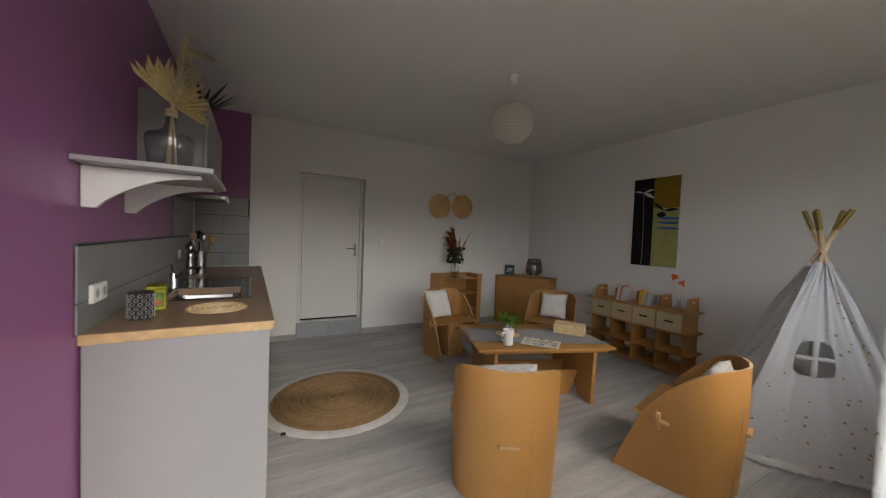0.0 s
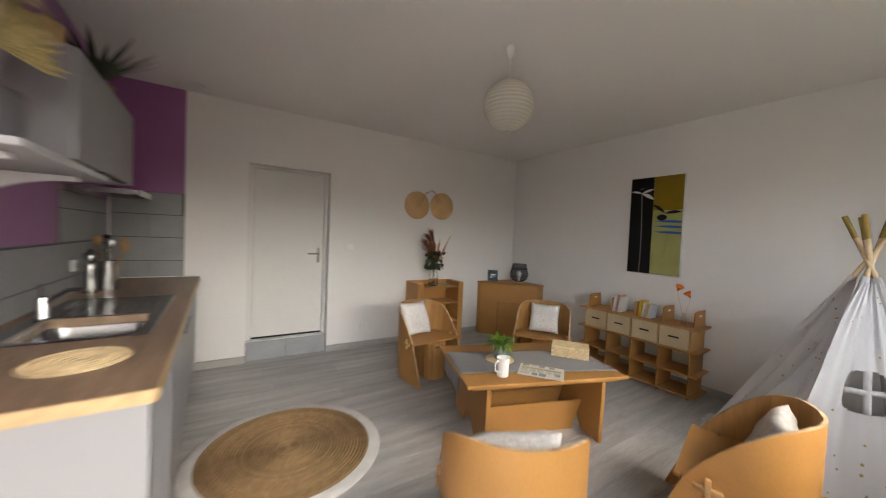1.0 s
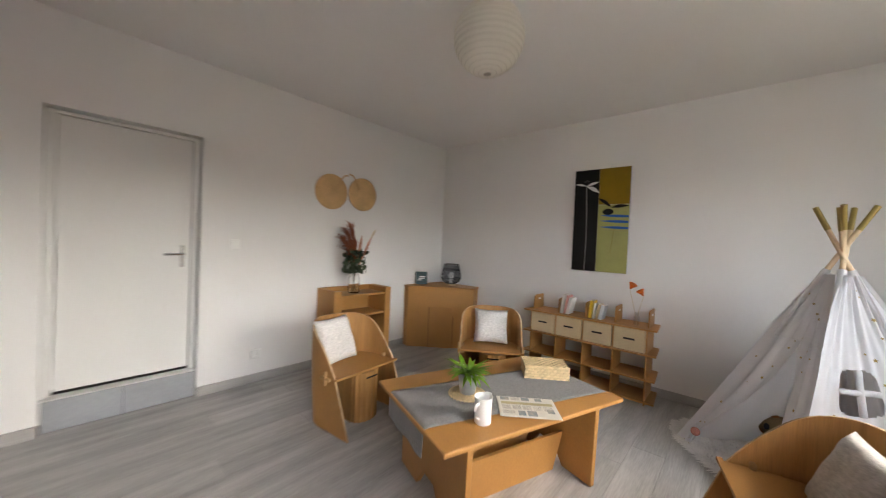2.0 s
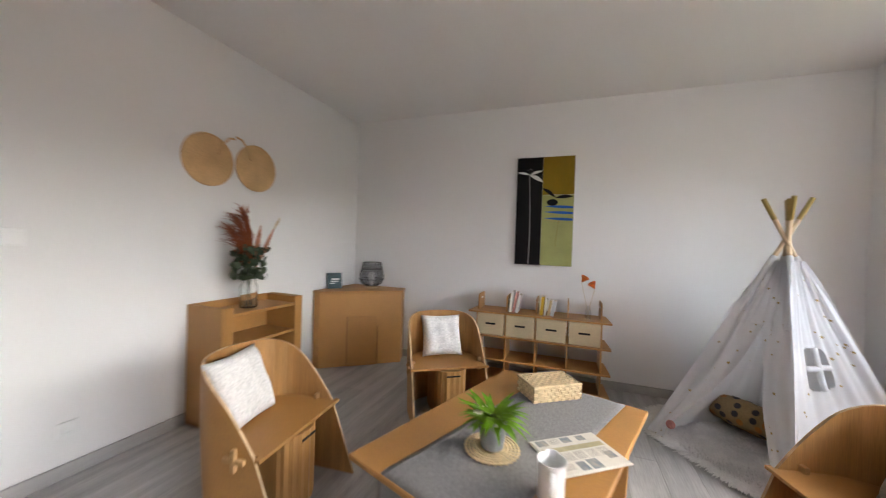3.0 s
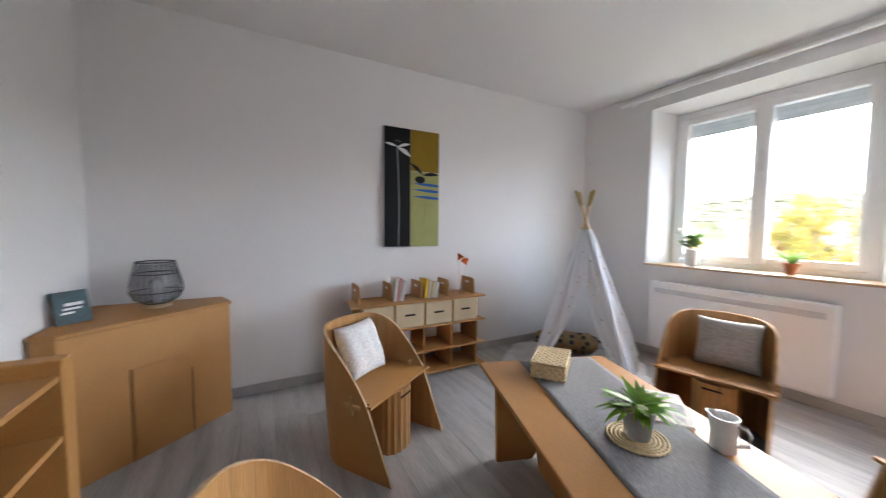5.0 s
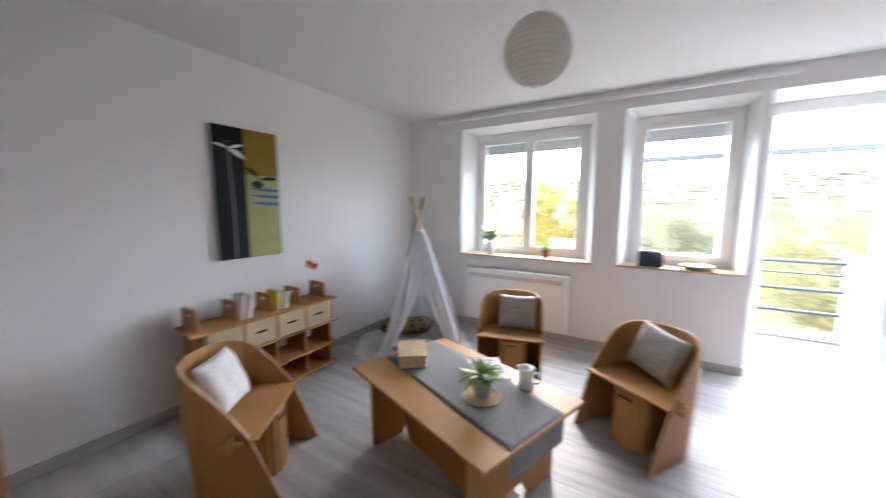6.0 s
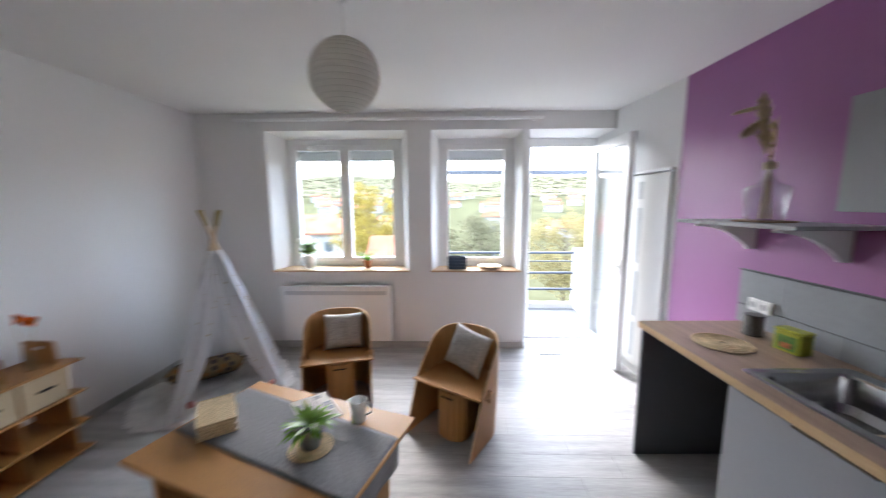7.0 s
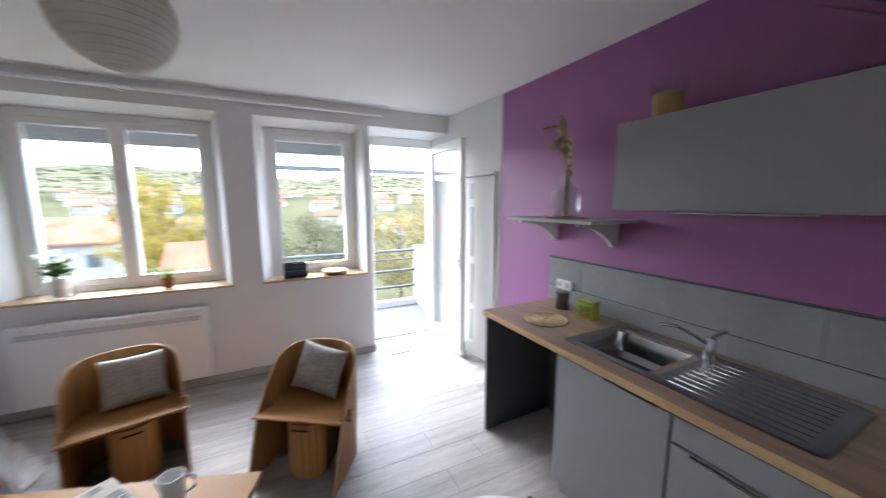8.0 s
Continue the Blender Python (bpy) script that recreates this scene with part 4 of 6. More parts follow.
for k in range(9):
    x = 0.125 + k * 0.046
    part("drainer_rib", tube([(x, 0.53, SZ - 0.0044), (x, 0.95, SZ - 0.0044)], 0.0045, 8), STEEL, sk, smooth=True)
part("drain", lathe([(0, BZ + 0.004), (0.04, BZ + 0.004), (0.045, BZ + 0.001)], 24), CHROME, sk)
tap = thing("mixer_tap", "chrome mixer tap on the sink rim", "tap", K @ Matrix.Translation((0.10, 1.13, SZ - 0.001)))
part("body", lathe([(0, 0), (0.026, 0), (0.024, 0.01), (0.021, 0.09), (0.018, 0.10), (0, 0.10)], 20), CHROME, tap, smooth=True, angle=40)
part("spout", tube([(0, 0, 0.06), (0.05, -0.05, 0.105), (0.11, -0.10, 0.145), (0.16, -0.145, 0.15), (0.167, -0.152, 0.138)], 0.009, 10), CHROME, tap, smooth=True, angle=60)
part("lever", tube([(0, 0, 0.10), (-0.005, 0.01, 0.115), (-0.02, 0.05, 0.15)], 0.009, 8), CHROME, tap, smooth=True, angle=60)

# wall tiles behind the worktop
back = structure("splashback", box(0.0, 0.004, -0.03, 2.70, WT + 0.001, 1.247), GROUT, "large grey tiles above the worktop", "wall tiles")
back.matrix_world = K
TL, G = 0.60, 0.003
for z0, z1, off in ((WT + 0.002, 1.03, -0.03), (1.033, 1.244, -0.33)):
    y = off
    while y < 2.70:
        a, c = max(y, -0.03), min(y + TL, 2.695)
        if c - a > 0.03:
            part("tile", box(0.002, 0.010, a + G / 2, c - G / 2, z0 + 0.001, z1 - 0.001, 0.001), TILE, back)
        y += TL
trim = structure("tile_trim", box(0.0, 0.013, -0.033, 2.70, 1.2475, 1.2555), DARKCAB, "thin dark trim along the top of the tiles", "trim")
trim.matrix_world = K
back2 = structure("splashback_tall", box(0.0, 0.004, 1.68, 2.70, 1.248, 1.571), GROUT, "grey tiles under the extractor hood", "wall tiles")
back2.matrix_world = K
for z0, z1, off in ((1.2565, 1.46, 1.68), (1.463, 1.570, 1.4)):
    y = off
    while y < 2.70:
        a, c = max(y, 1.68), min(y + TL, 2.695)
        if c - a > 0.03:
            part("tile", box(0.002, 0.010, a + G / 2, c - G / 2, z0 + 0.001, z1 - 0.001, 0.001), TILE, back2)
        y += TL
back3 = structure("splashback_end", box(west_x(NORTH) + 0.012, 0.455, NORTH - 0.004, NORTH, WT + 0.001, 1.68), GROUT, "grey tiles on the end wall beside the worktop", "wall tiles")
for z0, z1, off in ((WT + 0.002, 1.062, -0.40), (1.065, 1.272, -0.11), (1.275, 1.478, -0.40), (1.481, 1.678, -0.16)):
    x = off
    while x < 0.455:
        a, c = max(x, west_x(NORTH) + 0.014), min(x + TL, 0.453)
        if c - a > 0.03:
            part("tile", box(a + G / 2, c - G / 2, NORTH - 0.010, NORTH - 0.002, z0 + 0.001, z1 - 0.001, 0.001), TILE, back3)
        x += TL

# ---- on the table ----
def on_table(u, v, z=0.0, deg=0.0):
    return T @ Matrix.Translation((u, v, TZ + z)) @ rz(deg)


def table_uv(x, y):
    p = T.inverted() @ Vector((x, y, 0))
    return p.x, p.y


bm = bmesh.new()
NU, NV = 60, 16
g = {}
for i in range(NU + 1):
    k = i / NU
    s_ = -0.70 + 1.30 * k
    for j in range(NV + 1):
        q = j / NV
        v0, v1 = -0.185 - 0.11 * k, 0.225 - 0.075 * k
        v = v0 + (v1 - v0) * q
        wav = 0.0012 * math.sin(9 * s_ + 5 * v) + 0.001 * math.sin(23 * v)
        if s_ < -0.565:
            d_ = -0.565 - s_
            x, z = -0.565 - 0.008 * math.sin(min(1, d_ / 0.02) * 1.57) - 0.006 * math.sin(q * 12) * d_ * 6, 0.004 - d_
        elif s_ > 0.565:
            x, z = 0.572, 0.004 - (s_ - 0.565)
        else:
            x, z = s_, 0.004 + wav
        g[i, j] = bm.verts.new((x, v, z))
for i in range(NU):
    for j in range(NV):
        bm.faces.new((g[i, j], g[i + 1, j], g[i + 1, j + 1], g[i, j + 1]))
ends = [[g[i, j].co.copy() for j in range(NV + 1)] for i in (0, NU)]
runner = tagged(part("table_runner", bm, LINENGREY, smooth=True), "grey woven table runner hanging over the table end", "table runner")
sol = runner.modifiers.new("thickness", "SOLIDIFY")
sol.thickness, sol.offset = 0.003, 0
for pts_ in ends:
    part("hem", tube(pts_, 0.0028, 6), LINENGREY, runner, "folded grey hem")
runner.matrix_world = T @ Matrix.Translation((0, 0, TZ))


def leaf_blade(bm, base, out, up, length, width, droop, n=6, mat=0):
    """One arching pointed leaf."""
    o = Vector(out).normalized()
    sd = o.cross(Vector((0, 0, 1)))
    sd = sd.normalized() if sd.length > 1e-4 else Vector((1, 0, 0))
    prev = None
    for k in range(n + 1):
        t = k / n
        c = Vector(base) + o * length * t * math.cos(up * (1 - t)) + Vector((0, 0, 1)) * (length * (math.sin(up) * t - droop * t * t))
        w = width * math.sin(math.pi * (0.12 + 0.88 * t)) if t < 1 else 0.0005
        row = [bm.verts.new(c - sd * w), bm.verts.new(c + Vector((0, 0, -0.15 * w))), bm.verts.new(c + sd * w)]
        if prev:
            for a in range(2):
                f = bm.faces.new((prev[a], prev[a + 1], row[a + 1], row[a]))
                f.material_index = mat
        prev = row


def frond(bm, base, ang, up, length, droop, n=9, width=0.035):
    """A fern frond: paired leaflets along an arching rib."""
    o = Vector((math.cos(ang), math.sin(ang), 0))
    sd = Vector((-o.y, o.x, 0))
    for k in range(1, n + 1):
        t = k / n
        c = Vector(base) + o * length * t * math.cos(up * 0.8) + Vector((0, 0, length * (math.sin(up) * t - droop * t * t)))
        w = width * (1 - 0.65 * t) + 0.006
        for s_ in (-1, 1):
            tip = c + (sd * s_ * 0.8 + o * 0.7).normalized() * w + Vector((0, 0, -0.004))
            p = o * (length / n * 1.15)
            vs = [bm.verts.new(c - p * 0.5), bm.verts.new(c.lerp(tip, 0.55) + p * 0.7), bm.verts.new(tip), bm.verts.new(c.lerp(tip, 0.5) - p * 0.55)]
            bm.faces.new(vs)
    return bm


u, v = table_uv(2.517, 2.182)
mat_ob = thing("round_placemat", "round open-weave straw mat under the plant", "placemat", on_table(u, v, 0.0065) @ Matrix.Diagonal((0.82, 0.82, 1, 1)))
for k in range(7):
    part("ring", lathe([(0.022 + 0.0165 * k + 0.0045 * math.cos(a), 0.005 + 0.0042 * math.sin(a)) for a in [2 * math.pi * i / 8 for i in range(9)]], 40), WICKER, mat_ob, smooth=True)
for k in range(30):
    a = k * 2 * math.pi / 30
    part("spoke", tube([(0.02 * math.cos(a), 0.02 * math.sin(a), 0.003), (0.128 * math.cos(a + 0.22), 0.128 * math.sin(a + 0.22), 0.003)], 0.0036, 5), WICKER, mat_ob)
pot = thing("potted_plant", "small green leafy plant in a grey zinc pot", "potted plant", on_table(u, v, 0.0165) @ Matrix.Scale(1.1, 4))
part("pot", lathe([(0, 0.0), (0.036, 0.0), (0.038, 0.004), (0.050, 0.092), (0.0535, 0.094), (0.0535, 0.101), (0.048, 0.101), (0.046, 0.085), (0, 0.083)], 32), ZINC, pot, "grey zinc pot", smooth=True, angle=40)
rnd = random.Random(4)
fern = bmesh.new()
for k in range(72):
    a = k * 2.4 + rnd.random() * 0.4
    leaf_blade(fern, (0.012 * math.cos(k), 0.012 * math.sin(k), 0.085), (math.cos(a), math.sin(a), 0), 0.45 + 0.9 * rnd.random(), 0.08 + 0.055 * rnd.random(), 0.0085 + 0.004 * rnd.random(), 0.25 + 0.55 * rnd.random(), 7)
FERN = material("fern_leaf", (0.17, 0.34, 0.02), 0.38, vary=0.3, coarse=14, fine=60, bump=0.05)
let_through(FERN, 0.3)
part("foliage", fern, FERN, pot, "bright green arching leaves", smooth=True)
for k in range(6):
    a = 1.75 + 0.34 * (k - 2.5)
    b = bmesh.new()
    for q in range(7):
        leaf_blade(b, (0.055 * math.cos(a), 0.055 * math.sin(a), 0.098 + 0.012 * (k % 3)), (math.cos(q * 0.9), math.sin(q * 0.9), 0), 0.5, 0.021, 0.0065, 0.35, 3)
    part("blossom", b, PAPER, pot, "small white blossom")


def woven_box(m):
    b = thing("wicker_box", "pale woven wicker box with a closed lid", "box", m)
    L_, W_, H_ = 0.27, 0.17, 0.083
    part("core", box(-L_ / 2 + 0.004, L_ / 2 - 0.004, -W_ / 2 + 0.004, W_ / 2 - 0.004, 0.001, H_ - 0.005, 0.002), WICKER, b)
    me_cache = {}

    def chip(name, sx, sy, sz, loc):
        key = (round(sx, 4), round(sy, 4), round(sz, 4))
        if key not in me_cache:
            o = part(name, box(-sx / 2, sx / 2, -sy / 2, sy / 2, -sz / 2, sz / 2, 0.0015), WICKER, b)
            me_cache[key] = o.data
        else:
            o = new(name, me_cache[key])
            o.parent = b
        o.location = loc
    nx, ny, nz = 14, 9, 5
    for r in range(nz):
        z = 0.009 + r * (H_ - 0.016) / (nz - 1)
        for i in range(nx):
            if (i + r) % 2 == 0:
                for sy in (-1, 1):
                    chip("strip", L_ / nx * 1.15, 0.006, 0.013, (-L_ / 2 + (i + 0.5) * L_ / nx, sy * (W_ / 2 - 0.002), z))
        for i in range(ny):
            if (i + r) % 2 == 0:
                for sx in (-1, 1):
                    chip("strip", 0.006, W_ / ny * 1.15, 0.013, (sx * (L_ / 2 - 0.002), -W_ / 2 + (i + 0.5) * W_ / ny, z))
    for i in range(nx):
        for j in range(ny):
            if (i + j) % 2 == 0:
                chip("strip", L_ / nx * 1.1, W_ / ny * 0.86, 0.004, (-L_ / 2 + (i + 0.5) * L_ / nx, -W_ / 2 + (j + 0.5) * W_ / ny, H_ - 0.003))
    part("lid_rim", box(-L_ / 2 - 0.002, L_ / 2 + 0.002, -W_ / 2 - 0.003, -W_ / 2 + 0.006, H_ - 0.009, H_ + 0.001, 0.003), WICKER, b)
    part("lid_rim", box(-L_ / 2 - 0.002, L_ / 2 + 0.002, W_ / 2 - 0.006, W_ / 2 + 0.003, H_ - 0.009, H_ + 0.001, 0.003), WICKER, b)
    part("lid_rim", box(-L_ / 2 - 0.003, -L_ / 2 + 0.006, -W_ / 2, W_ / 2, H_ - 0.009, H_ + 0.001, 0.003), WICKER, b)
    part("lid_rim", box(L_ / 2 - 0.006, L_ / 2 + 0.003, -W_ / 2, W_ / 2, H_ - 0.009, H_ + 0.001, 0.003), WICKER, b)
    part("clasp", tube([(0.0, -W_ / 2 - 0.004, H_ - 0.002), (0.004, -W_ / 2 - 0.012, H_ - 0.018), (0.0, -W_ / 2 - 0.006, H_ - 0.034)], 0.0025, 6), WICKER, b)


woven_box(Matrix.Translation((3.10, 2.01, TZ + 0.0065)) @ rz(-54.0 + 0))

pit = thing("milk_pitcher", "white ceramic pitcher on the bare tabletop", "pitcher", Matrix.Translation((2.345, 1.962, TZ)) @ rz(4))
bm = lathe([(0, 0.0), (0.036, 0.0), (0.039, 0.004), (0.038, 0.06), (0.041, 0.112), (0.044, 0.122), (0.041, 0.122), (0.037, 0.108), (0.034, 0.012), (0, 0.010)], 36)
for vv in bm.verts:
    if vv.co.z > 0.10 and vv.co.x > 0.02 and abs(vv.co.y) < 0.02:
        vv.co.x += 0.012 * (vv.co.z - 0.10) / 0.022
part("jug", bm, WHITEPLASTIC, pit, smooth=True, angle=50)
part("handle", tube([(-0.036, 0, 0.10), (-0.062, 0, 0.102), (-0.072, 0, 0.085), (-0.068, 0, 0.045), (-0.036, 0, 0.03)], 0.006, 8), WHITEPLASTIC, pit, smooth=True)

NEWS = material("newsprint", (0.66, 0.62, 0.55), 0.8, vary=0.06, coarse=8, fine=60)
INKG = material("faded_print", (0.38, 0.35, 0.31), 0.8, vary=0.2, coarse=40, fine=160)
PHOTO = material("printed_photo", (0.27, 0.24, 0.20), 0.7, vary=0.5, coarse=26, fine=90, tint=(0.10, 0.16, 0.22))
BAND = material("beige_print", (0.43, 0.38, 0.22), 0.8, vary=0.15, coarse=10, fine=90)
nm = Matrix.Translation((2.618, 1.876, TZ + 0.0066)) @ rz(math.degrees(math.atan2(1.72 - 1.95, 2.603 - 2.427)))
news = thing("newspaper", "folded newspaper with printed columns and photos", "newspaper", nm)
for k in range(3):
    part("sheet", box(-0.148 + 0.003 * k, 0.148 - 0.002 * k, -0.107 + 0.002 * k, 0.107 - 0.004 * k, 0.0005 + 0.0016 * k, 0.0018 + 0.0016 * k), NEWS, news)
ZT = 0.0052


def printed(nm_, x0, x1, y0, y1, mat):
    part(nm_, box(x0, x1, y0, y1, ZT - 0.0002, ZT + 0.0004), mat, news)


printed("headline_band", -0.13, 0.13, 0.015, 0.042, BAND)
for x0, x1, y0, y1 in ((-0.13, -0.085, 0.06, 0.095), (-0.02, 0.02, 0.062, 0.095), (0.05, 0.085, 0.062, 0.093), (-0.055, -0.02, -0.095, -0.05), (-0.01, 0.035, -0.097, -0.045), (0.09, 0.125, -0.06, -0.02)):
    printed("photo", x0, x1, y0, y1, PHOTO)
for cx in range(5):
    for k in range(7):
        y = 0.005 - k * 0.0065
        printed("text_line", -0.13 + cx * 0.052, -0.13 + cx * 0.052 + 0.044, y - 0.0022, y, INKG)
for k in range(5):
    printed("text_line", -0.075, -0.03, 0.09 - k * 0.0065, 0.092 - k * 0.0065, INKG)
    printed("text_line", -0.13, -0.07, -0.055 - k * 0.0065, -0.053 - k * 0.0065, INKG)

# ---- wall and ceiling fittings ----
fan = thing("straw_fan_pair", "pair of round straw hand fans hung on the wall", "wall decoration", Matrix.Translation((0, NORTH, 0)))
for cx, cz, lean in ((2.893, 1.787, 1), (3.275, 1.805, -1)):
    prof = [(0, -0.016), (0.06, -0.018), (0.12, -0.016), (0.168, -0.012), (0.178, -0.008), (0.178, -0.003), (0, -0.003)]
    b = bmesh.new()
    NS = 60
    c0 = b.verts.new((0, -0.017, 0))
    rings = []
    for r in (0.06, 0.12, 0.165, 0.178):
        rings.append([b.verts.new((r * math.cos(2 * math.pi * k / NS) * 1.0, -0.012 - (0.0016 if k % 2 else 0.0) - 0.003 * (1 - r / 0.178), r * math.sin(2 * math.pi * k / NS) * 0.98)) for k in range(NS)])
    for k in range(NS):
        b.faces.new((c0, rings[0][k], rings[0][(k + 1) % NS]))
        for p, q in zip(rings, rings[1:]):
            b.faces.new((p[k], q[k], q[(k + 1) % NS], p[(k + 1) % NS]))
    b.transform(Matrix.Translation((cx, 0, cz)))
    disc = part("fan_disc", b, STRAW, fan)
    part("rim", tube([(cx + 0.178 * math.cos(2 * math.pi * k / 48), -0.012, cz + 0.176 * math.sin(2 * math.pi * k / 48)) for k in range(49)], 0.006, 6), STRAW, disc, smooth=True)
    hx, hz = cx + lean * 0.10, cz + 0.14
    part("handle", tube([(cx + lean * 0.06, -0.022, cz + 0.05), (hx, -0.022, hz), (cx + lean * 0.14, -0.022, cz + 0.185), (cx + lean * 0.185, -0.020, cz + 0.195)], 0.007, 7), STRAW, disc, smooth=True)

SWITCHW = material("bright_switch_plastic", (0.90, 0.90, 0.89), 0.18, vary=0.01, bump=0.0)
sw = thing("light_switch", "white plastic light switch beside the door", "light switch", Matrix.Translation((2.017, NORTH, 1.222)))
part("plate", box(-0.042, 0.042, -0.010, -0.001, -0.042, 0.042, 0.003), SWITCHW, sw)
part("rocker", box(-0.024, 0.024, -0.015, -0.0105, -0.024, 0.024, 0.002), SWITCHW, sw)
so = thing("wall_socket", "white plastic wall socket low on the wall", "socket", Matrix.Translation((2.21, NORTH, 0.25)))
part("plate", box(-0.04, 0.04, -0.010, -0.001, -0.04, 0.04, 0.003), WHITEPLASTIC, so)
b = lathe([(0, 0), (0.017, 0), (0.019, 0.002)], 20)
b.transform(Matrix.Translation((0, -0.0105, 0)) @ Matrix.Rotation(radians(90), 4, "X"))
part("recess", b, WHITEPLASTIC, so)
for y, z, n in ((0.06, 1.055, 2), (1.85, 1.10, 1)):
    so = thing("kitchen_socket", "white plastic socket on the grey tiles", "socket", K @ Matrix.Translation((0.010, y, z)))
    for k in range(n):
        part("plate", box(0.001, 0.016, k * 0.074, k * 0.074 + 0.072, -0.037, 0.037, 0.004), WHITEPLASTIC, so)
        b = lathe([(0, 0), (0.017, 0), (0.019, 0.002)], 20)
        b.transform(Matrix.Translation((0.0165, k * 0.074 + 0.036, 0)) @ Matrix.Rotation(radians(90), 4, "Y"))
        part("recess", b, GREYPAINT, so)
sd = thing("smoke_detector", "white round smoke detector on the ceiling", "smoke detector", Matrix.Translation((0.556, 4.10, CEILING)))
part("casing", lathe([(0, -0.03), (0.03, -0.03), (0.05, -0.022), (0.055, -0.001), (0, -0.001)], 28), WHITEPLASTIC, sd, smooth=True, angle=40)

# ---- on the bookcase and corner cabinet ----
RUST = material("rust_pampas", (0.36, 0.10, 0.035), 0.9, vary=0.3, coarse=12, fine=80)
BLUSH = material("blush_grass", (0.55, 0.24, 0.15), 0.9, vary=0.25, coarse=12, fine=80)
CREAM = material("cream_dried_grass", (0.66, 0.55, 0.36), 0.9, vary=0.2, coarse=10, fine=80)

let_through(CREAM, 0.3)


def plume(bm, base, tip, width, n=220, seed=0, thick=0.0022):
    """A feathery seed head: many thin blades along a stem."""
    r_ = random.Random(seed)
    base, tip = Vector(base), Vector(tip)
    d_ = (tip - base)
    for k in range(n):
        t = r_.random() ** 0.8
        c = base + d_ * t
        a = r_.random() * 6.283
        w = width * (math.sin(math.pi * min(1, 0.15 + t * 0.9)) ** 0.7)
        o = Vector((math.cos(a), math.sin(a), 0.0)) * w * (0.5 + 0.6 * r_.random()) + d_.normalized() * (0.05 + 0.03 * r_.random()) * (1 - 0.3 * t)
        s_ = o.cross(Vector((r_.random() - 0.5, r_.random() - 0.5, 1))).normalized() * thick
        m_ = c + o * 0.55 + Vector((0, 0, 0.012))
        bm.faces.new([bm.verts.new(c - s_), bm.verts.new(m_ - s_ * 1.4), bm.verts.new(c + o), bm.verts.new(m_ + s_ * 1.4)])


vs_ = thing("flower_vase", "glass jar with rust pampas, blush grass and dark eucalyptus", "vase", Matrix.Translation((3.07, 4.10, 0.7505)) @ Matrix.Scale(1.15, 4))
jar = part("jar", lathe([(0, 0.002), (0.046, 0.002), (0.051, 0.012), (0.051, 0.135), (0.038, 0.158), (0.040, 0.182), (0.043, 0.185), (0.040, 0.187), (0.036, 0.182), (0.034, 0.158), (0.047, 0.132), (0.047, 0.014), (0.042, 0.008), (0, 0.008)], 36), GLASS, vs_, "clear glass jar", smooth=True)
jar.visible_shadow = False
b = bmesh.new()
rnd = random.Random(8)
for k in range(12):
    a = k * 0.9
    tube([(0.02 * math.cos(a), 0.02 * math.sin(a), 0.01), (0.01 * math.cos(a + 2), 0.01 * math.sin(a + 2), 0.17), (0.06 * math.cos(a), 0.05 * math.sin(a), 0.30)], 0.002, 5, bm=b)
part("stems", b, LEAFDARK, vs_)
b = bmesh.new()
rnd = random.Random(14)
for q in range(3):
    p0, p1, p2 = Vector((0, 0.01 * q, 0.24)), Vector((0.03 - 0.02 * q, 0.02 * q - 0.02, 0.44 - 0.04 * q)), Vector((-0.055 - 0.025 * q, 0.02 * q, 0.605 - 0.06 * q))
    for k in range(520):
        t = rnd.random() ** 0.9
        c = p0.lerp(p1, t).lerp(p1.lerp(p2, t), t)
        long_ = rnd.random() < 0.12
        ln_ = (0.035 + 0.04 * rnd.random() + (0.07 if long_ else 0.0)) * (0.55 + 0.6 * math.sin(math.pi * (0.12 + 0.8 * t)))
        o = Vector((-0.9 + 0.75 * rnd.random(), rnd.uniform(-0.55, 0.55), 0.25 + 0.5 * rnd.random())).normalized() * ln_
        sd_ = o.cross(Vector((0.2, 0.3, 1))).normalized() * 0.0024
        m_ = c + o * 0.55 + Vector((0, 0, 0.006))
        b.faces.new([b.verts.new(c - sd_), b.verts.new(m_ - sd_ * 1.3), b.verts.new(c + o - Vector((0, 0, 0.012))), b.verts.new(m_ + sd_ * 1.3)])
part("pampas_plume", b, RUST, vs_, "rust red pampas")
b = bmesh.new()
plume(b, (0.03, -0.02, 0.24), (0.125, -0.04, 0.46), 0.016, 420, 9, 0.003)
plume(b, (0.01, -0.03, 0.30), (0.03, -0.045, 0.47), 0.016, 300, 12, 0.003)
part("blush_plume", b, BLUSH, vs_, "pink dried grass")
b = bmesh.new()
plume(b, (0.13, -0.04, 0.47), (0.165, -0.05, 0.54), 0.012, 60, 19)
part("cream_plume", b, CREAM, vs_)
b = bmesh.new()
for k in range(190):
    a, h, r_ = rnd.random() * 6.28, 0.19 + 0.19 * rnd.random(), 0.015 + 0.095 * rnd.random() ** 1.4
    c = Vector((r_ * math.cos(a) * 1.1, r_ * math.sin(a) * 0.75 - 0.01, h))
    q = Euler((rnd.random() * 3, rnd.random() * 3, rnd.random() * 6)).to_matrix()
    w = 0.014 + 0.013 * rnd.random()
    b.faces.new([b.verts.new(c + q @ Vector((w * math.cos(t), w * 0.8 * math.sin(t), 0.003 * math.cos(2 * t)))) for t in [k2 * 2 * math.pi / 7 for k2 in range(7)]])
part("eucalyptus_leaves", b, LEAFDARK, vs_, "dark round leaves")["kind"] = "stuff"

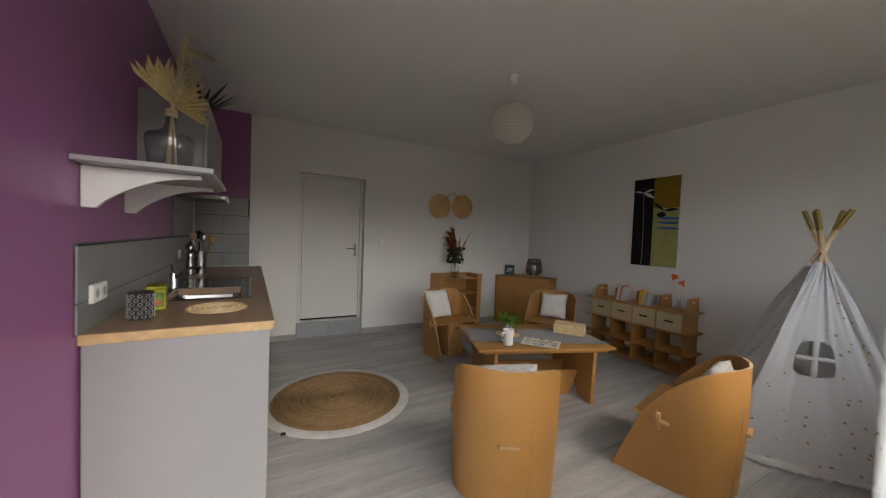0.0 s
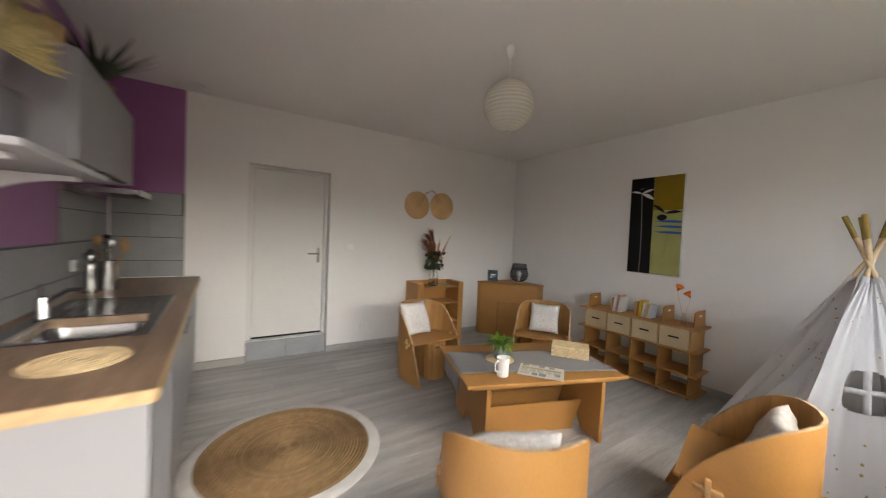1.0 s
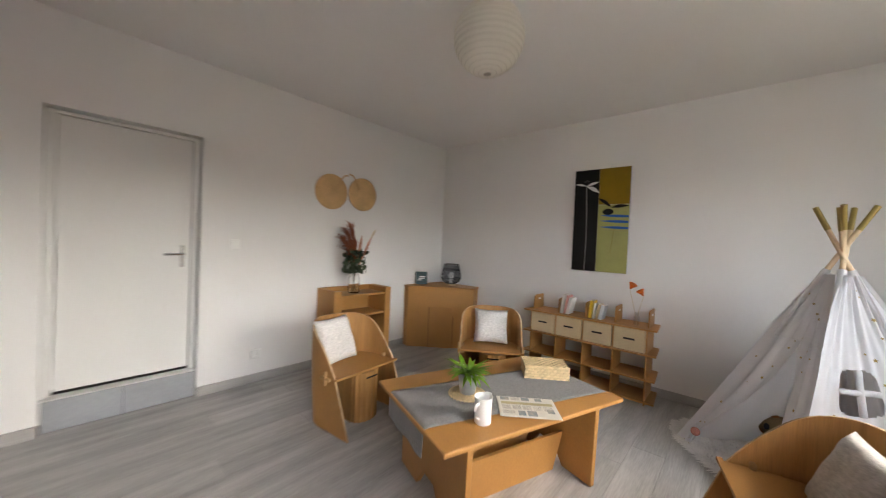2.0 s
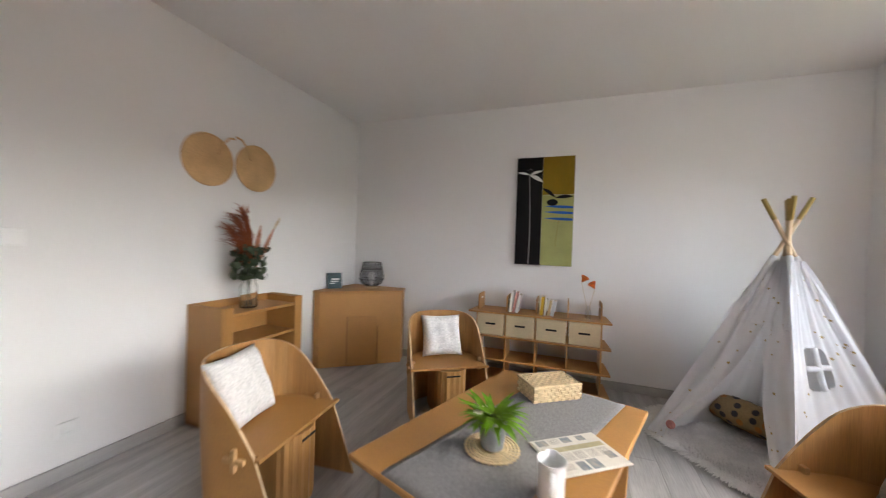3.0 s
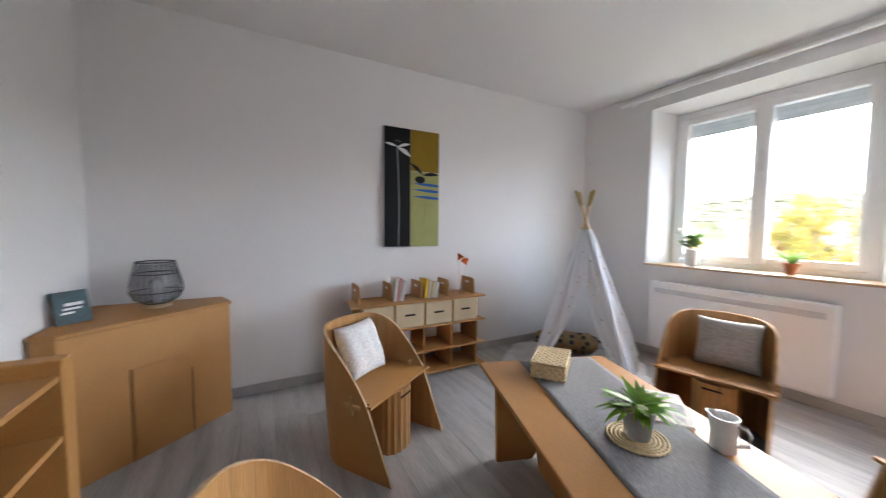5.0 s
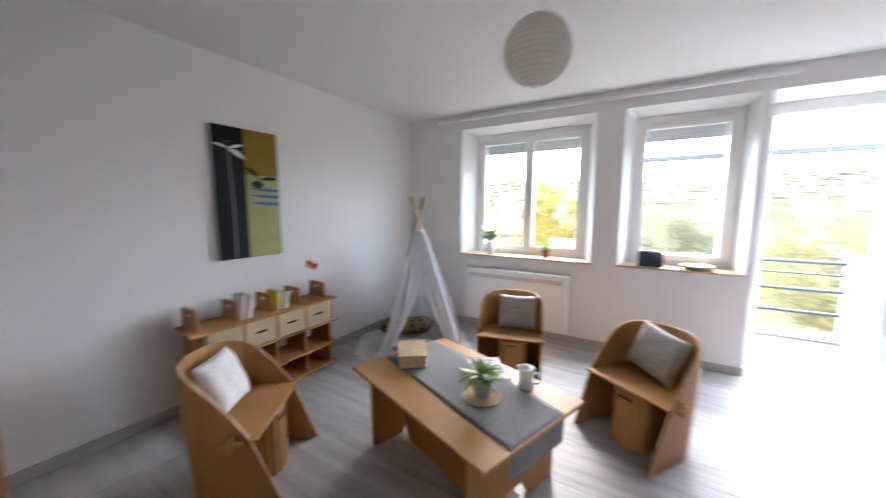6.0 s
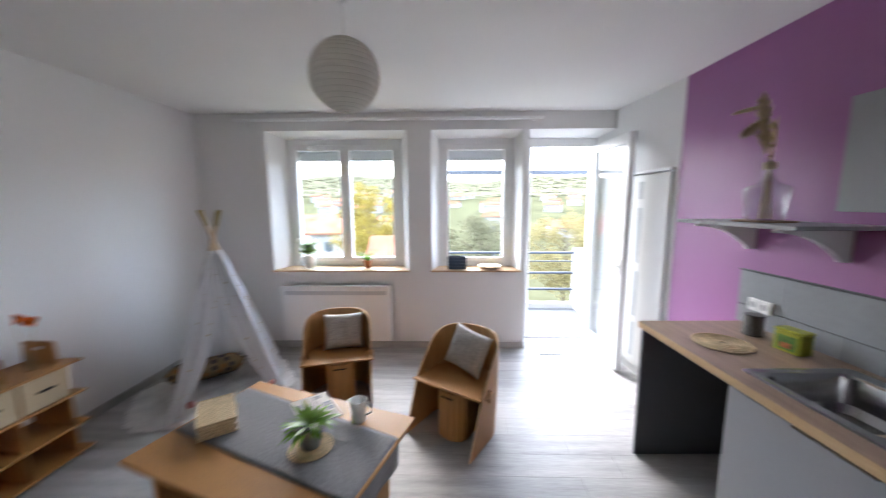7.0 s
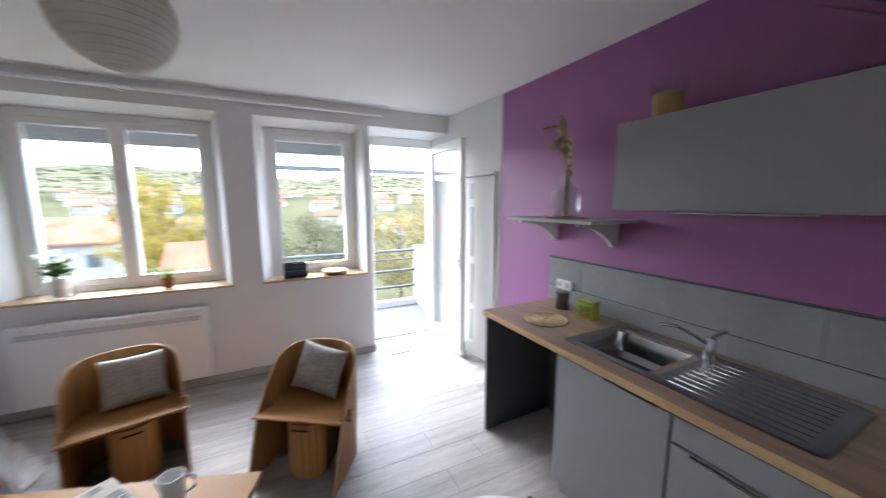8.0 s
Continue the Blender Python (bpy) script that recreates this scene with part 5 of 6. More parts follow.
TEAL = material("teal_print", (0.014, 0.05, 0.06), 0.5, vary=0.4, coarse=18, fine=60)
fr_ = thing("photo_frame", "small teal picture leaning on the cabinet top", "picture frame", Matrix.Translation((4.175, 4.205, 0.758)) @ rz(-38) @ Matrix.Rotation(radians(-14), 4, "X"))
part("board", box(-0.075, 0.075, -0.004, 0.008, 0.0, 0.165, 0.002), TEAL, fr_)
for x0, x1, z0, z1 in ((-0.04, 0.035, 0.07, 0.08), (-0.03, 0.045, 0.09, 0.105), (-0.05, 0.0, 0.05, 0.06)):
    part("print_patch", box(x0, x1, -0.0055, -0.0042, z0, z1), WHITEP, fr_)
ln = thing("wire_lantern", "black wire lantern with smoked glass on a wooden foot", "lantern", Matrix.Translation((4.45, 3.94, 0.758)) @ Matrix.Scale(1.28, 4))
part("foot", lathe([(0, 0), (0.055, 0), (0.055, 0.012), (0.05, 0.016), (0, 0.016)], 28), SILLWOOD, ln, "pale wooden foot", smooth=True, angle=40)
WIRE = material("black_wire", (0.012, 0.012, 0.013), 0.5, 0.6, vary=0.1)
ring_z = ((0.05, 0.02), (0.086, 0.042), (0.101, 0.075), (0.102, 0.10), (0.088, 0.16), (0.074, 0.215))
for k in range(26):
    a = 2 * math.pi * k / 26
    part("wire", tube([(r * math.cos(a), r * math.sin(a), z) for r, z in ring_z], 0.0017, 5), WIRE, ln)
for r, z in ring_z[::2] + ring_z[-1:]:
    part("hoop", tube([(r * math.cos(2 * math.pi * k / 36), r * math.sin(2 * math.pi * k / 36), z) for k in range(37)], 0.0028, 5, caps=False), WIRE, ln)
part("glass", lathe([(0.045, 0.022), (0.09, 0.058), (0.094, 0.10), (0.066, 0.205)], 28), SMOKE, ln, "smoked glass", smooth=True)
part("bulb", lathe([(0, 0.018), (0.014, 0.018), (0.015, 0.05), (0.03, 0.09), (0.03, 0.11), (0.018, 0.13), (0, 0.135)], 20), WHITEPLASTIC, ln, smooth=True)

# ---- on the cubby shelf ----
def book(x, y, z, th, dp, ht, color, lean, label, group="books on the cubby shelf"):
    b = thing("book", label, "book", Matrix.Translation((x, y, z)) @ Matrix.Rotation(radians(lean), 4, "X"), group)
    cov = material("book_cover", color, 0.5, vary=0.1, coarse=8, fine=60)
    for a in (-th / 2, th / 2 - 0.002):
        part("cover", box(0, dp, a, a + 0.002, 0, ht), cov, b)
    part("spine", box(-0.002, 0.0, -th / 2, th / 2, 0, ht), cov, b)
    part("pages", box(0.0005, dp - 0.004, -th / 2 + 0.0022, th / 2 - 0.0022, 0.003, ht - 0.003), NEWS, b)


ZB = 0.656
for i, (th, ht, dp, col) in enumerate(((0.024, 0.19, 0.14, (0.74, 0.72, 0.68)), (0.016, 0.185, 0.13, (0.62, 0.30, 0.26)), (0.026, 0.165, 0.13, (0.70, 0.70, 0.67)))):
    book(4.375, 2.425 - i * 0.029, ZB, th, dp, ht, col, 7 + 2 * i, ("white", "red", "pale")[i] + " paperback book leaning on the shelf divider")
for i, (th, ht, dp, col) in enumerate(((0.026, 0.165, 0.13, (0.66, 0.42, 0.03)), (0.016, 0.145, 0.11, (0.66, 0.64, 0.58)), (0.022, 0.14, 0.12, (0.52, 0.40, 0.22)), (0.03, 0.135, 0.12, (0.50, 0.54, 0.58)))):
    book(4.375, 2.15 - i * 0.030, ZB, th, dp, ht, col, 5 + 2 * i, ("yellow", "cream", "tan", "slate blue")[i] + " paperback book leaning on the shelf divider")
ORANGE = material("orange_petal", (0.76, 0.16, 0.012), 0.7, vary=0.25, coarse=20, fine=80)
fv = thing("bud_vase", "small clear bud vase with two orange flowers", "vase", Matrix.Translation((4.42, 1.765, ZB)))
part("bottle", lathe([(0, 0.001), (0.022, 0.001), (0.024, 0.006), (0.024, 0.07), (0.015, 0.085), (0.015, 0.11), (0.017, 0.112)], 24), CLEAR, fv, "clear glass bottle", smooth=True)
for x, y, z in ((-0.02, 0.06, 0.31), (0.0, -0.045, 0.26)):
    part("stem", tube([(0, 0, 0.01), (0.2 * x, 0.3 * y, 0.12), (x, y, z)], 0.0018, 5), CREAM, fv)
    b = lathe([(0, 0), (0.005, 0.004), (0.016, 0.028), (0.036, 0.058), (0.030, 0.054), (0, 0.026)], 11)
    b.transform(Matrix.Translation((x, y, z)) @ Matrix.Rotation(0.5 * (1 if y > 0 else -1), 4, "X") @ Matrix.Rotation(-0.25, 4, "Y"))
    part("flower", b, ORANGE, fv, "orange dried flower")

# ---- kitchen smalls ----
def onk(x, y, z, deg=0):
    return K @ Matrix.Translation((x, y - 1.6, z)) @ rz(deg)


DARKPAT = material("black_canister", (0.02, 0.02, 0.022), 0.4, vary=0.1)
can = thing("canister", "black canister with a white lattice pattern", "canister", onk(0.13, 1.825, WT + 0.0005))
part("tin", lathe([(0, 0), (0.046, 0), (0.047, 0.003), (0.047, 0.115), (0.044, 0.118), (0, 0.118)], 32), DARKPAT, can, smooth=True, angle=40)
for r in range(6):
    for k in range(11):
        a = 2 * math.pi * (k + 0.5 * (r % 2)) / 11
        b = lathe([(0.0074, -0.0008), (0.0078, 0.0), (0.0068, 0.0005), (0.0066, -0.0008)], 8)
        b.transform(Matrix.Rotation(a, 4, "Z") @ Matrix.Translation((0.0475, 0, 0.014 + r * 0.018)) @ Matrix.Rotation(radians(90), 4, "Y"))
        part("pattern_ring", b, WHITEPLASTIC, can)
TINY = material("yellow_green_tin", (0.35, 0.36, 0.02), 0.4, vary=0.15, coarse=12, fine=50)
tin = thing("tea_tin", "yellow and green printed tea tin", "tin", onk(0.14, 2.055, WT + 0.0005, 8) @ Matrix.Scale(1.1, 4))
part("box_body", box(-0.035, 0.035, -0.055, 0.055, 0, 0.092, 0.004), TINY, tin)
part("lid", box(-0.037, 0.037, -0.057, 0.057, 0.0925, 0.106, 0.004), TINY, tin)
for sx in (-1, 1):
    part("label_patch", box(*sorted((sx * 0.0352, sx * 0.0360)), -0.04, 0.04, 0.012, 0.078), material("green_label", (0.10, 0.22, 0.03), 0.5, vary=0.3, coarse=30), tin)
    part("label_patch", box(*sorted((sx * 0.0361, sx * 0.0367)), -0.025, 0.02, 0.02, 0.045), material("orange_label", (0.50, 0.16, 0.05), 0.5, vary=0.3, coarse=30), tin)
part("label_patch", box(-0.028, 0.028, -0.0562, -0.0553, 0.012, 0.078), bpy.data.materials["green_label"], tin)
part("label_patch", box(-0.015, 0.02, -0.0570, -0.0563, 0.02, 0.045), bpy.data.materials["orange_label"], tin)
pm = thing("straw_trivet", "round woven straw trivet on the worktop", "placemat", onk(0.405, 1.95, WT))
for k in range(6):
    part("ring", lathe([(0.02 + 0.022 * k + 0.0055 * math.cos(a), 0.005 + 0.0042 * math.sin(a)) for a in [2 * math.pi * i / 8 for i in range(9)]], 40), WICKER, pm, smooth=True)
for k in range(34):
    a = k * 2 * math.pi / 34
    part("spoke", tube([(0.02 * math.cos(a), 0.02 * math.sin(a), 0.004), (0.134 * math.cos(a + 0.25), 0.134 * math.sin(a + 0.25), 0.004)], 0.003, 5), WICKER, pm)
ut = thing("utensil_holder", "steel utensil pot with wooden spoons", "utensil holder", onk(0.15, 3.62, WT + 0.0005) @ Matrix.Scale(1.2, 4))
part("pot", lathe([(0, 0), (0.046, 0), (0.046, 0.17), (0.043, 0.17), (0.042, 0.005), (0, 0.005)], 28), STEEL, ut, smooth=True, angle=40)
SPOON = material("spoon_wood", (0.40, 0.25, 0.12), 0.6, vary=0.15, coarse=8, fine=40)
for k, (x, y, zz, mt) in enumerate(((0.06, 0.05, 0.27, SPOON), (-0.05, 0.03, 0.285, SPOON), (0.02, -0.06, 0.275, STEEL), (0.075, -0.02, 0.25, SPOON), (-0.02, 0.06, 0.29, BLACK))):
    b = tube([(0.2 * x, 0.2 * y, 0.008), (x * 0.8, y * 0.8, zz - 0.05)], 0.005, 7)
    sp = lathe([(0, -0.035), (0.018, -0.02), (0.024, 0.0), (0.018, 0.024), (0, 0.034)], 12)
    sp.transform(Matrix.Translation((x, y, zz)) @ Matrix.Diagonal((1, 0.35, 1, 1)))
    merge(b, sp)
    part("utensil", b, mt, ut, smooth=True)
ml = thing("pepper_mill", "tall steel pepper mill beside the tap", "pepper mill", onk(0.09, 3.50, WT + 0.0005) @ Matrix.Scale(1.2, 4))
part("body", lathe([(0, 0), (0.032, 0), (0.033, 0.01), (0.026, 0.06), (0.022, 0.12), (0.028, 0.15), (0.02, 0.165), (0.0, 0.165)], 24), STEEL, ml, smooth=True, angle=50)
part("head", lathe([(0, 0.166), (0.018, 0.166), (0.03, 0.19), (0.029, 0.215), (0.012, 0.23), (0.008, 0.24), (0, 0.245)], 24), STEEL, ml, smooth=True, angle=50)

# shelf bottle with dried palm
dj = thing("demijohn_vase", "clear glass demijohn with a dried palm leaf and pampas", "vase", onk(0.215, 1.90, 1.5715))
bottle = part("bottle", lathe([(0, 0.002), (0.074, 0.002), (0.081, 0.010), (0.090, 0.09), (0.0965, 0.152), (0.0955, 0.166), (0.086, 0.178), (0.055, 0.190), (0.034, 0.206), (0.024, 0.23), (0.021, 0.28), (0.027, 0.292), (0.023, 0.292), (0.018, 0.28), (0.021, 0.23), (0.031, 0.204), (0.052, 0.187), (0.083, 0.175), (0.0925, 0.164), (0.0935, 0.152), (0.087, 0.09), (0.078, 0.012), (0.072, 0.006), (0, 0.006)], 48), DEMI, dj, "clear glass bottle", smooth=True)
bottle.visible_shadow = False
part("neck_twine", lathe([(0.0225, 0.262), (0.0255, 0.270), (0.0255, 0.292), (0.021, 0.300)], 20), CREAM, dj, smooth=True)
b = bmesh.new()
for k in range(3):
    tube([(0.022 * math.cos(k * 2), 0.022 * math.sin(k * 2), 0.01), (0.004, 0, 0.28), (0.004 * k, 0.004, 0.33)], 0.006, 6, bm=b)
part("stalk", b, CREAM, dj)
PALMDRY = material("dried_palm_leaf", (0.50, 0.41, 0.19), 0.75, vary=0.2, coarse=14, fine=90, bump=0.3)
b = bmesh.new()
c0 = Vector((0.0, 0.0, 0.318))
NB = 20
for k in range(NB):
    a0, a1 = radians(-14 + 166 * k / NB), radians(-14 + 166 * (k + 1) / NB)
    am = (a0 + a1) / 2
    ln = 0.185 + 0.03 * k / NB + 0.012 * math.sin(k * 2.1)

    def at(ang, r, y):
        return b.verts.new(c0 + Vector((math.cos(ang) * r, y, math.sin(ang) * r)))
    root, e0, e1 = at(am, 0.004, 0), at(a0, ln * 0.78, 0.006), at(a1, ln * 0.78, 0.006)
    rib, tip = at(am, ln * 0.80, -0.006), at(am + 0.03 * math.sin(k * 5), ln, -0.012 + 0.02 * math.sin(k * 3.3))
    for f in ((root, e0, rib), (root, rib, e1), (rib, e0, tip), (rib, tip, e1)):
        b.faces.new(f)
b.transform(Matrix.Translation((0.005, 0.01, 0.0)) @ rz(46))
part("palm_fan", b, PALMDRY, dj, "pleated dried fan palm leaf")
for q, (base, tip) in enumerate((((0.02, -0.01, 0.33), (0.05, -0.015, 0.52)), ((0.042, -0.012, 0.45), (0.055, -0.018, 0.605)), ((0.05, -0.016, 0.575), (0.125, -0.04, 0.555)), ((0.045, -0.014, 0.52), (0.095, -0.03, 0.455)))):
    b = bmesh.new()
    plume(b, base, tip, 0.04, 330, 30 + q)
    part("pampas_plume", b, CREAM, dj, "cream pampas plume")
smat = thing("woven_coaster", "round woven mat under the glass bottle", "placemat", onk(0.215, 1.90, 1.5652))
part("disc", lathe([(0, 0.0), (0.13, 0.0), (0.133, 0.003), (0.13, 0.006), (0, 0.006)], 36), JUTE, smat)

# on the wall cabinet
AMBER = material("amber_sand", (0.62, 0.41, 0.19), 0.9, vary=0.15, coarse=14, fine=120, bump=0.5)
bsk = thing("glass_jar", "clear glass jar half filled with amber sand on the cabinet", "jar", onk(0.17, 2.47, 2.0725) @ Matrix.Scale(1.15, 4))
part("jar", lathe([(0, 0.001), (0.058, 0.001), (0.062, 0.006), (0.066, 0.16), (0.068, 0.162)], 32), CLEAR, bsk, "clear glass", smooth=True)
part("filling", lathe([(0, 0.004), (0.055, 0.004), (0.060, 0.105), (0.04, 0.112), (0, 0.108)], 28), AMBER, bsk, "amber sand filling", smooth=True, angle=50)
pp = thing("dark_palm", "dark fan palm leaves in a brown pot on the cabinet", "potted plant", onk(0.17, 3.22, 2.0725) @ Matrix.Scale(1.2, 4))
part("pot", lathe([(0, 0), (0.05, 0), (0.065, 0.10), (0.068, 0.11), (0.06, 0.11), (0.055, 0.09), (0, 0.085)], 24), JUTE, pp, smooth=True, angle=40)
b = bmesh.new()
rnd = random.Random(17)
for k in range(20):
    leaf_blade(b, (0, 0, 0.09), (math.cos(k * 2.399), math.sin(k * 2.399), 0), 0.85 + 0.6 * rnd.random(), 0.17 + 0.08 * rnd.random(), 0.016, 0.05)
part("leaves", b, LEAFDARK, pp, "dark pointed leaves")

# ---- window sills ----
ZS = SILL + 0.0195
wp = thing("flowering_plant", "leafy green plant in a glass pot on the sill", "potted plant", Matrix.Translation((3.50, -0.22, ZS)) @ Matrix.Scale(1.25, 4))
part("glass_dish", lathe([(0, 0.001), (0.072, 0.001), (0.078, 0.006), (0.08, 0.06), (0.082, 0.062)], 28), CLEAR, wp, "clear glass dish", smooth=True)
part("inner_pot", lathe([(0, 0.004), (0.038, 0.004), (0.047, 0.125), (0.043, 0.125), (0, 0.115)], 24), WHITEPLASTIC, wp, smooth=True, angle=40)
b = bmesh.new()
rnd = random.Random(31)
for k in range(95):
    leaf_blade(b, (0.05 * math.cos(k) * rnd.random(), 0.05 * math.sin(k) * rnd.random(), 0.12 + 0.10 * rnd.random()), (math.cos(k * 2.4), math.sin(k * 2.4), 0), 0.1 + 0.9 * rnd.random(), 0.05 + 0.055 * rnd.random(), 0.017, 0.25, 5)
part("leaves", b, LEAF, wp, "fresh green leaves", smooth=True)
for x, y, z in ((0.075, 0.03, 0.25), (0.02, -0.03, 0.265), (-0.07, 0.02, 0.24)):
    b = bmesh.new()
    for k in range(34):
        u_ = k / 33
        leaf_blade(b, (x, y, z + 0.02 * u_), (math.cos(k * 2.4), math.sin(k * 2.4), 0), 0.1 + 1.2 * u_, 0.028, 0.008, 0.2, 3)
    part("blossom", b, PAPER, wp, "pale blossom head")
TERRA = material("terracotta", (0.42, 0.15, 0.06), 0.8, vary=0.15, coarse=9, fine=70)
cp = thing("small_succulent", "small spiky green plant in a terracotta pot", "potted plant", Matrix.Translation((2.815, -0.22, ZS)) @ Matrix.Scale(1.15, 4))
part("pot", lathe([(0, 0), (0.026, 0), (0.036, 0.06), (0.042, 0.062), (0.042, 0.078), (0.036, 0.078), (0.033, 0.06), (0, 0.058)], 24), TERRA, cp, "terracotta pot", smooth=True, angle=40)
b = bmesh.new()
for k in range(40):
    leaf_blade(b, (0, 0, 0.06), (math.cos(k * 2.4), math.sin(k * 2.4), 0), 1.0 + 0.5 * (k % 10) / 10, 0.10 + 0.004 * (k % 9), 0.006, 0.06, 4)
part("leaves", b, LEAF, cp)
NAVY = material("navy_crate", (0.025, 0.045, 0.085), 0.6, vary=0.15, coarse=8, fine=60)
cr = thing("navy_crate", "small dark blue slatted crate on the sill", "crate", Matrix.Translation((1.77, -0.20, ZS)) @ rz(4))
for k in range(4):
    for y in (-0.055, 0.047):
        part("slat", box(-0.105, 0.105, y, y + 0.008, 0.002 + k * 0.037, 0.034 + k * 0.037, 0.002), NAVY, cr)
    for x in (-0.105, 0.097):
        part("slat", box(x, x + 0.008, -0.047, 0.047, 0.002 + k * 0.037, 0.034 + k * 0.037, 0.002), NAVY, cr)
part("bottom", box(-0.096, 0.096, -0.046, 0.046, 0.0, 0.006), NAVY, cr)
bw = thing("woven_bowl", "shallow pale woven bowl on the sill", "bowl", Matrix.Translation((1.39, -0.20, ZS)))
part("dish", lathe([(0, 0.004), (0.055, 0.004), (0.10, 0.03), (0.135, 0.042), (0.137, 0.038), (0.104, 0.022), (0.06, 0.0), (0, 0.0)], 36), WICKER, bw, smooth=True)

# ---- tent inside and rugs ----
PATT = material("mustard_print_fabric", (0.30, 0.21, 0.10), 0.9, vary=0.2, coarse=8, fine=120, bump=0.5)
PATD = material("dark_print_dot", (0.04, 0.038, 0.045), 0.9, vary=0.2, coarse=12, fine=90)
PATO = material("rust_print_dot", (0.38, 0.16, 0.04), 0.9, vary=0.2, coarse=12, fine=90)
tcu = thing("floor_cushion", "long cushion printed with dark and mustard dots", "cushion", Matrix.Translation((4.23, 0.60, 0.016)) @ rz(40))
b = pillow(0.62, 0.30, 0.18, 18, 0.006, 2)
b.transform(Matrix.Translation((0, 0.02, 0.02)) @ Matrix.Rotation(radians(-62), 4, "X"))
zmin = min(v_.co.z for v_ in b.verts)
b.transform(Matrix.Translation((0, 0, -zmin)))
top_pts = []
b.normal_update()
for f in b.faces:
    c_, n_ = f.calc_center_median(), f.normal
    top_pts.append((c_.copy(), n_.copy()))
body_ = part("cover", b, PATT, tcu, smooth=True)
b = bmesh.new()
rnd = random.Random(3)
mids = [q for q in top_pts]
rnd.shuffle(mids)
used = []
for c_, n_ in mids:
    if any((c_ - u_).length < 0.05 for u_ in used):
        continue
    used.append(c_)
    out = n_ if n_.dot(c_ - Vector((0, 0.1, 0.08))) > 0 else -n_
    q = out.to_track_quat("Z", "Y")
    r_ = 0.021
    f = b.faces.new([b.verts.new(c_ + out * 0.003 + q @ Vector((r_ * math.cos(t), r_ * math.sin(t), 0))) for t in [k * 2 * math.pi / 10 for k in range(10)]])
    f.material_index = rnd.choice((0, 0, 1))
part("printed_dots", b, None, tcu, mats=[PATD, PATO])["kind"] = "stuff"
PINK = material("pink_pompom", (0.60, 0.25, 0.23), 0.95, vary=0.2, coarse=30, fine=120, bump=0.9)
for i, (u, w) in enumerate(((0.135, 0.095), (0.95, 0.095))):
    p = tent_point(0, u, w) + Vector((-0.04, 0.05, 0)) * 0.8
    tie = part("tie_cord", tube([tent_point(0, u - (0.04 if i == 0 else -0.04), 0.15) + Vector((-0.012, 0.012, 0)), p + Vector((0, 0, 0.05)), p], 0.003, 5), CANVAS, tent)
    b = lathe([(0.027 * math.cos(a), 0.027 * math.sin(a)) for a in [-1.57 + 3.14 * k / 8 for k in range(9)]], 14)
    b.transform(Matrix.Translation(p))
    part("pompom", b, PINK, tie, "pink pompom", smooth=True)

b = bmesh.new()
rnd = random.Random(77)
npt = len(structure_pts)
for k in range(9000):
    if k < 3500:
        i = rnd.randrange(npt)
        p0, p1 = structure_pts[i], structure_pts[(i + 1) % npt]
        t = rnd.random()
        x, y = p0[0] + (p1[0] - p0[0]) * t, p0[1] + (p1[1] - p0[1]) * t
        L0 = math.hypot(x, y)
        ox, oy, z0 = x / L0 * (0.02 + 0.05 * rnd.random()), y / L0 * (0.02 + 0.05 * rnd.random()), 0.008 + 0.012 * rnd.random()
    else:
        a, r_ = rnd.random() * 6.283, math.sqrt(rnd.random())
        x, y = 0.53 * r_ * math.cos(a), 0.41 * r_ * math.sin(a)
        ox, oy, z0 = 0.07 * (rnd.random() - 0.5), 0.07 * (rnd.random() - 0.5), 0.011
    sx, sy = -oy * 0.16, ox * 0.16
    dz = 0.014 * rnd.random() - (0.008 if k < 3500 else -0.008)
    b.faces.new([b.verts.new((x - sx, y - sy, z0)), b.verts.new((x + sx, y + sy, z0)), b.verts.new((x + ox, y + oy, max(0.003, z0 + dz)))])
part("fur_tuft", b, FUR, rug2, "long pale fur tufts")["kind"] = "stuff"
part("care_tag", box(-0.43, -0.40, -0.40, -0.365, 0.0142, 0.0150), BLACK, rr)

MATF = material("pale_doormat", (0.60, 0.61, 0.62), 0.9, vary=0.15, coarse=6, fine=120, bump=0.6)
dm = tagged(part("doormat", box(0.38, 0.86, -0.30, 0.08, 0.0005, 0.008, 0.003), MATF), "pale grey doormat before the balcony door", "doormat")

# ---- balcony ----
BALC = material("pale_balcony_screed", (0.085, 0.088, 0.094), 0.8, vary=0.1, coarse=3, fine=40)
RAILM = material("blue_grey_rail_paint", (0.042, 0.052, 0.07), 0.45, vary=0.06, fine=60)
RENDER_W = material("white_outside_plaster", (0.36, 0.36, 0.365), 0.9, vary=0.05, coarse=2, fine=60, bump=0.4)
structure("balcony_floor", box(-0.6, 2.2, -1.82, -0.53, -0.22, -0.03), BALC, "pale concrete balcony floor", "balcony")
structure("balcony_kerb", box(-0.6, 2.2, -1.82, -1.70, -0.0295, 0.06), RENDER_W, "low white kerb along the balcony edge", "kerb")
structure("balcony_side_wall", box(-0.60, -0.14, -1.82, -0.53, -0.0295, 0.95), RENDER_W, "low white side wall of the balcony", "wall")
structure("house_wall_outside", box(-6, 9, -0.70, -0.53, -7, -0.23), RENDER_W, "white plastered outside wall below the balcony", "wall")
rl = thing("balcony_railing", "blue-grey metal railing with horizontal bars", "railing", Matrix.Translation((0, -1.76, 0)))
for z, r_ in ((0.88, 0.022), (0.74, 0.010), (0.55, 0.020), (0.28, 0.020)):
    part("bar", tube([(-0.135, 0, z), (2.15, 0, z)], r_, 10), RAILM, rl, smooth=True, angle=60)
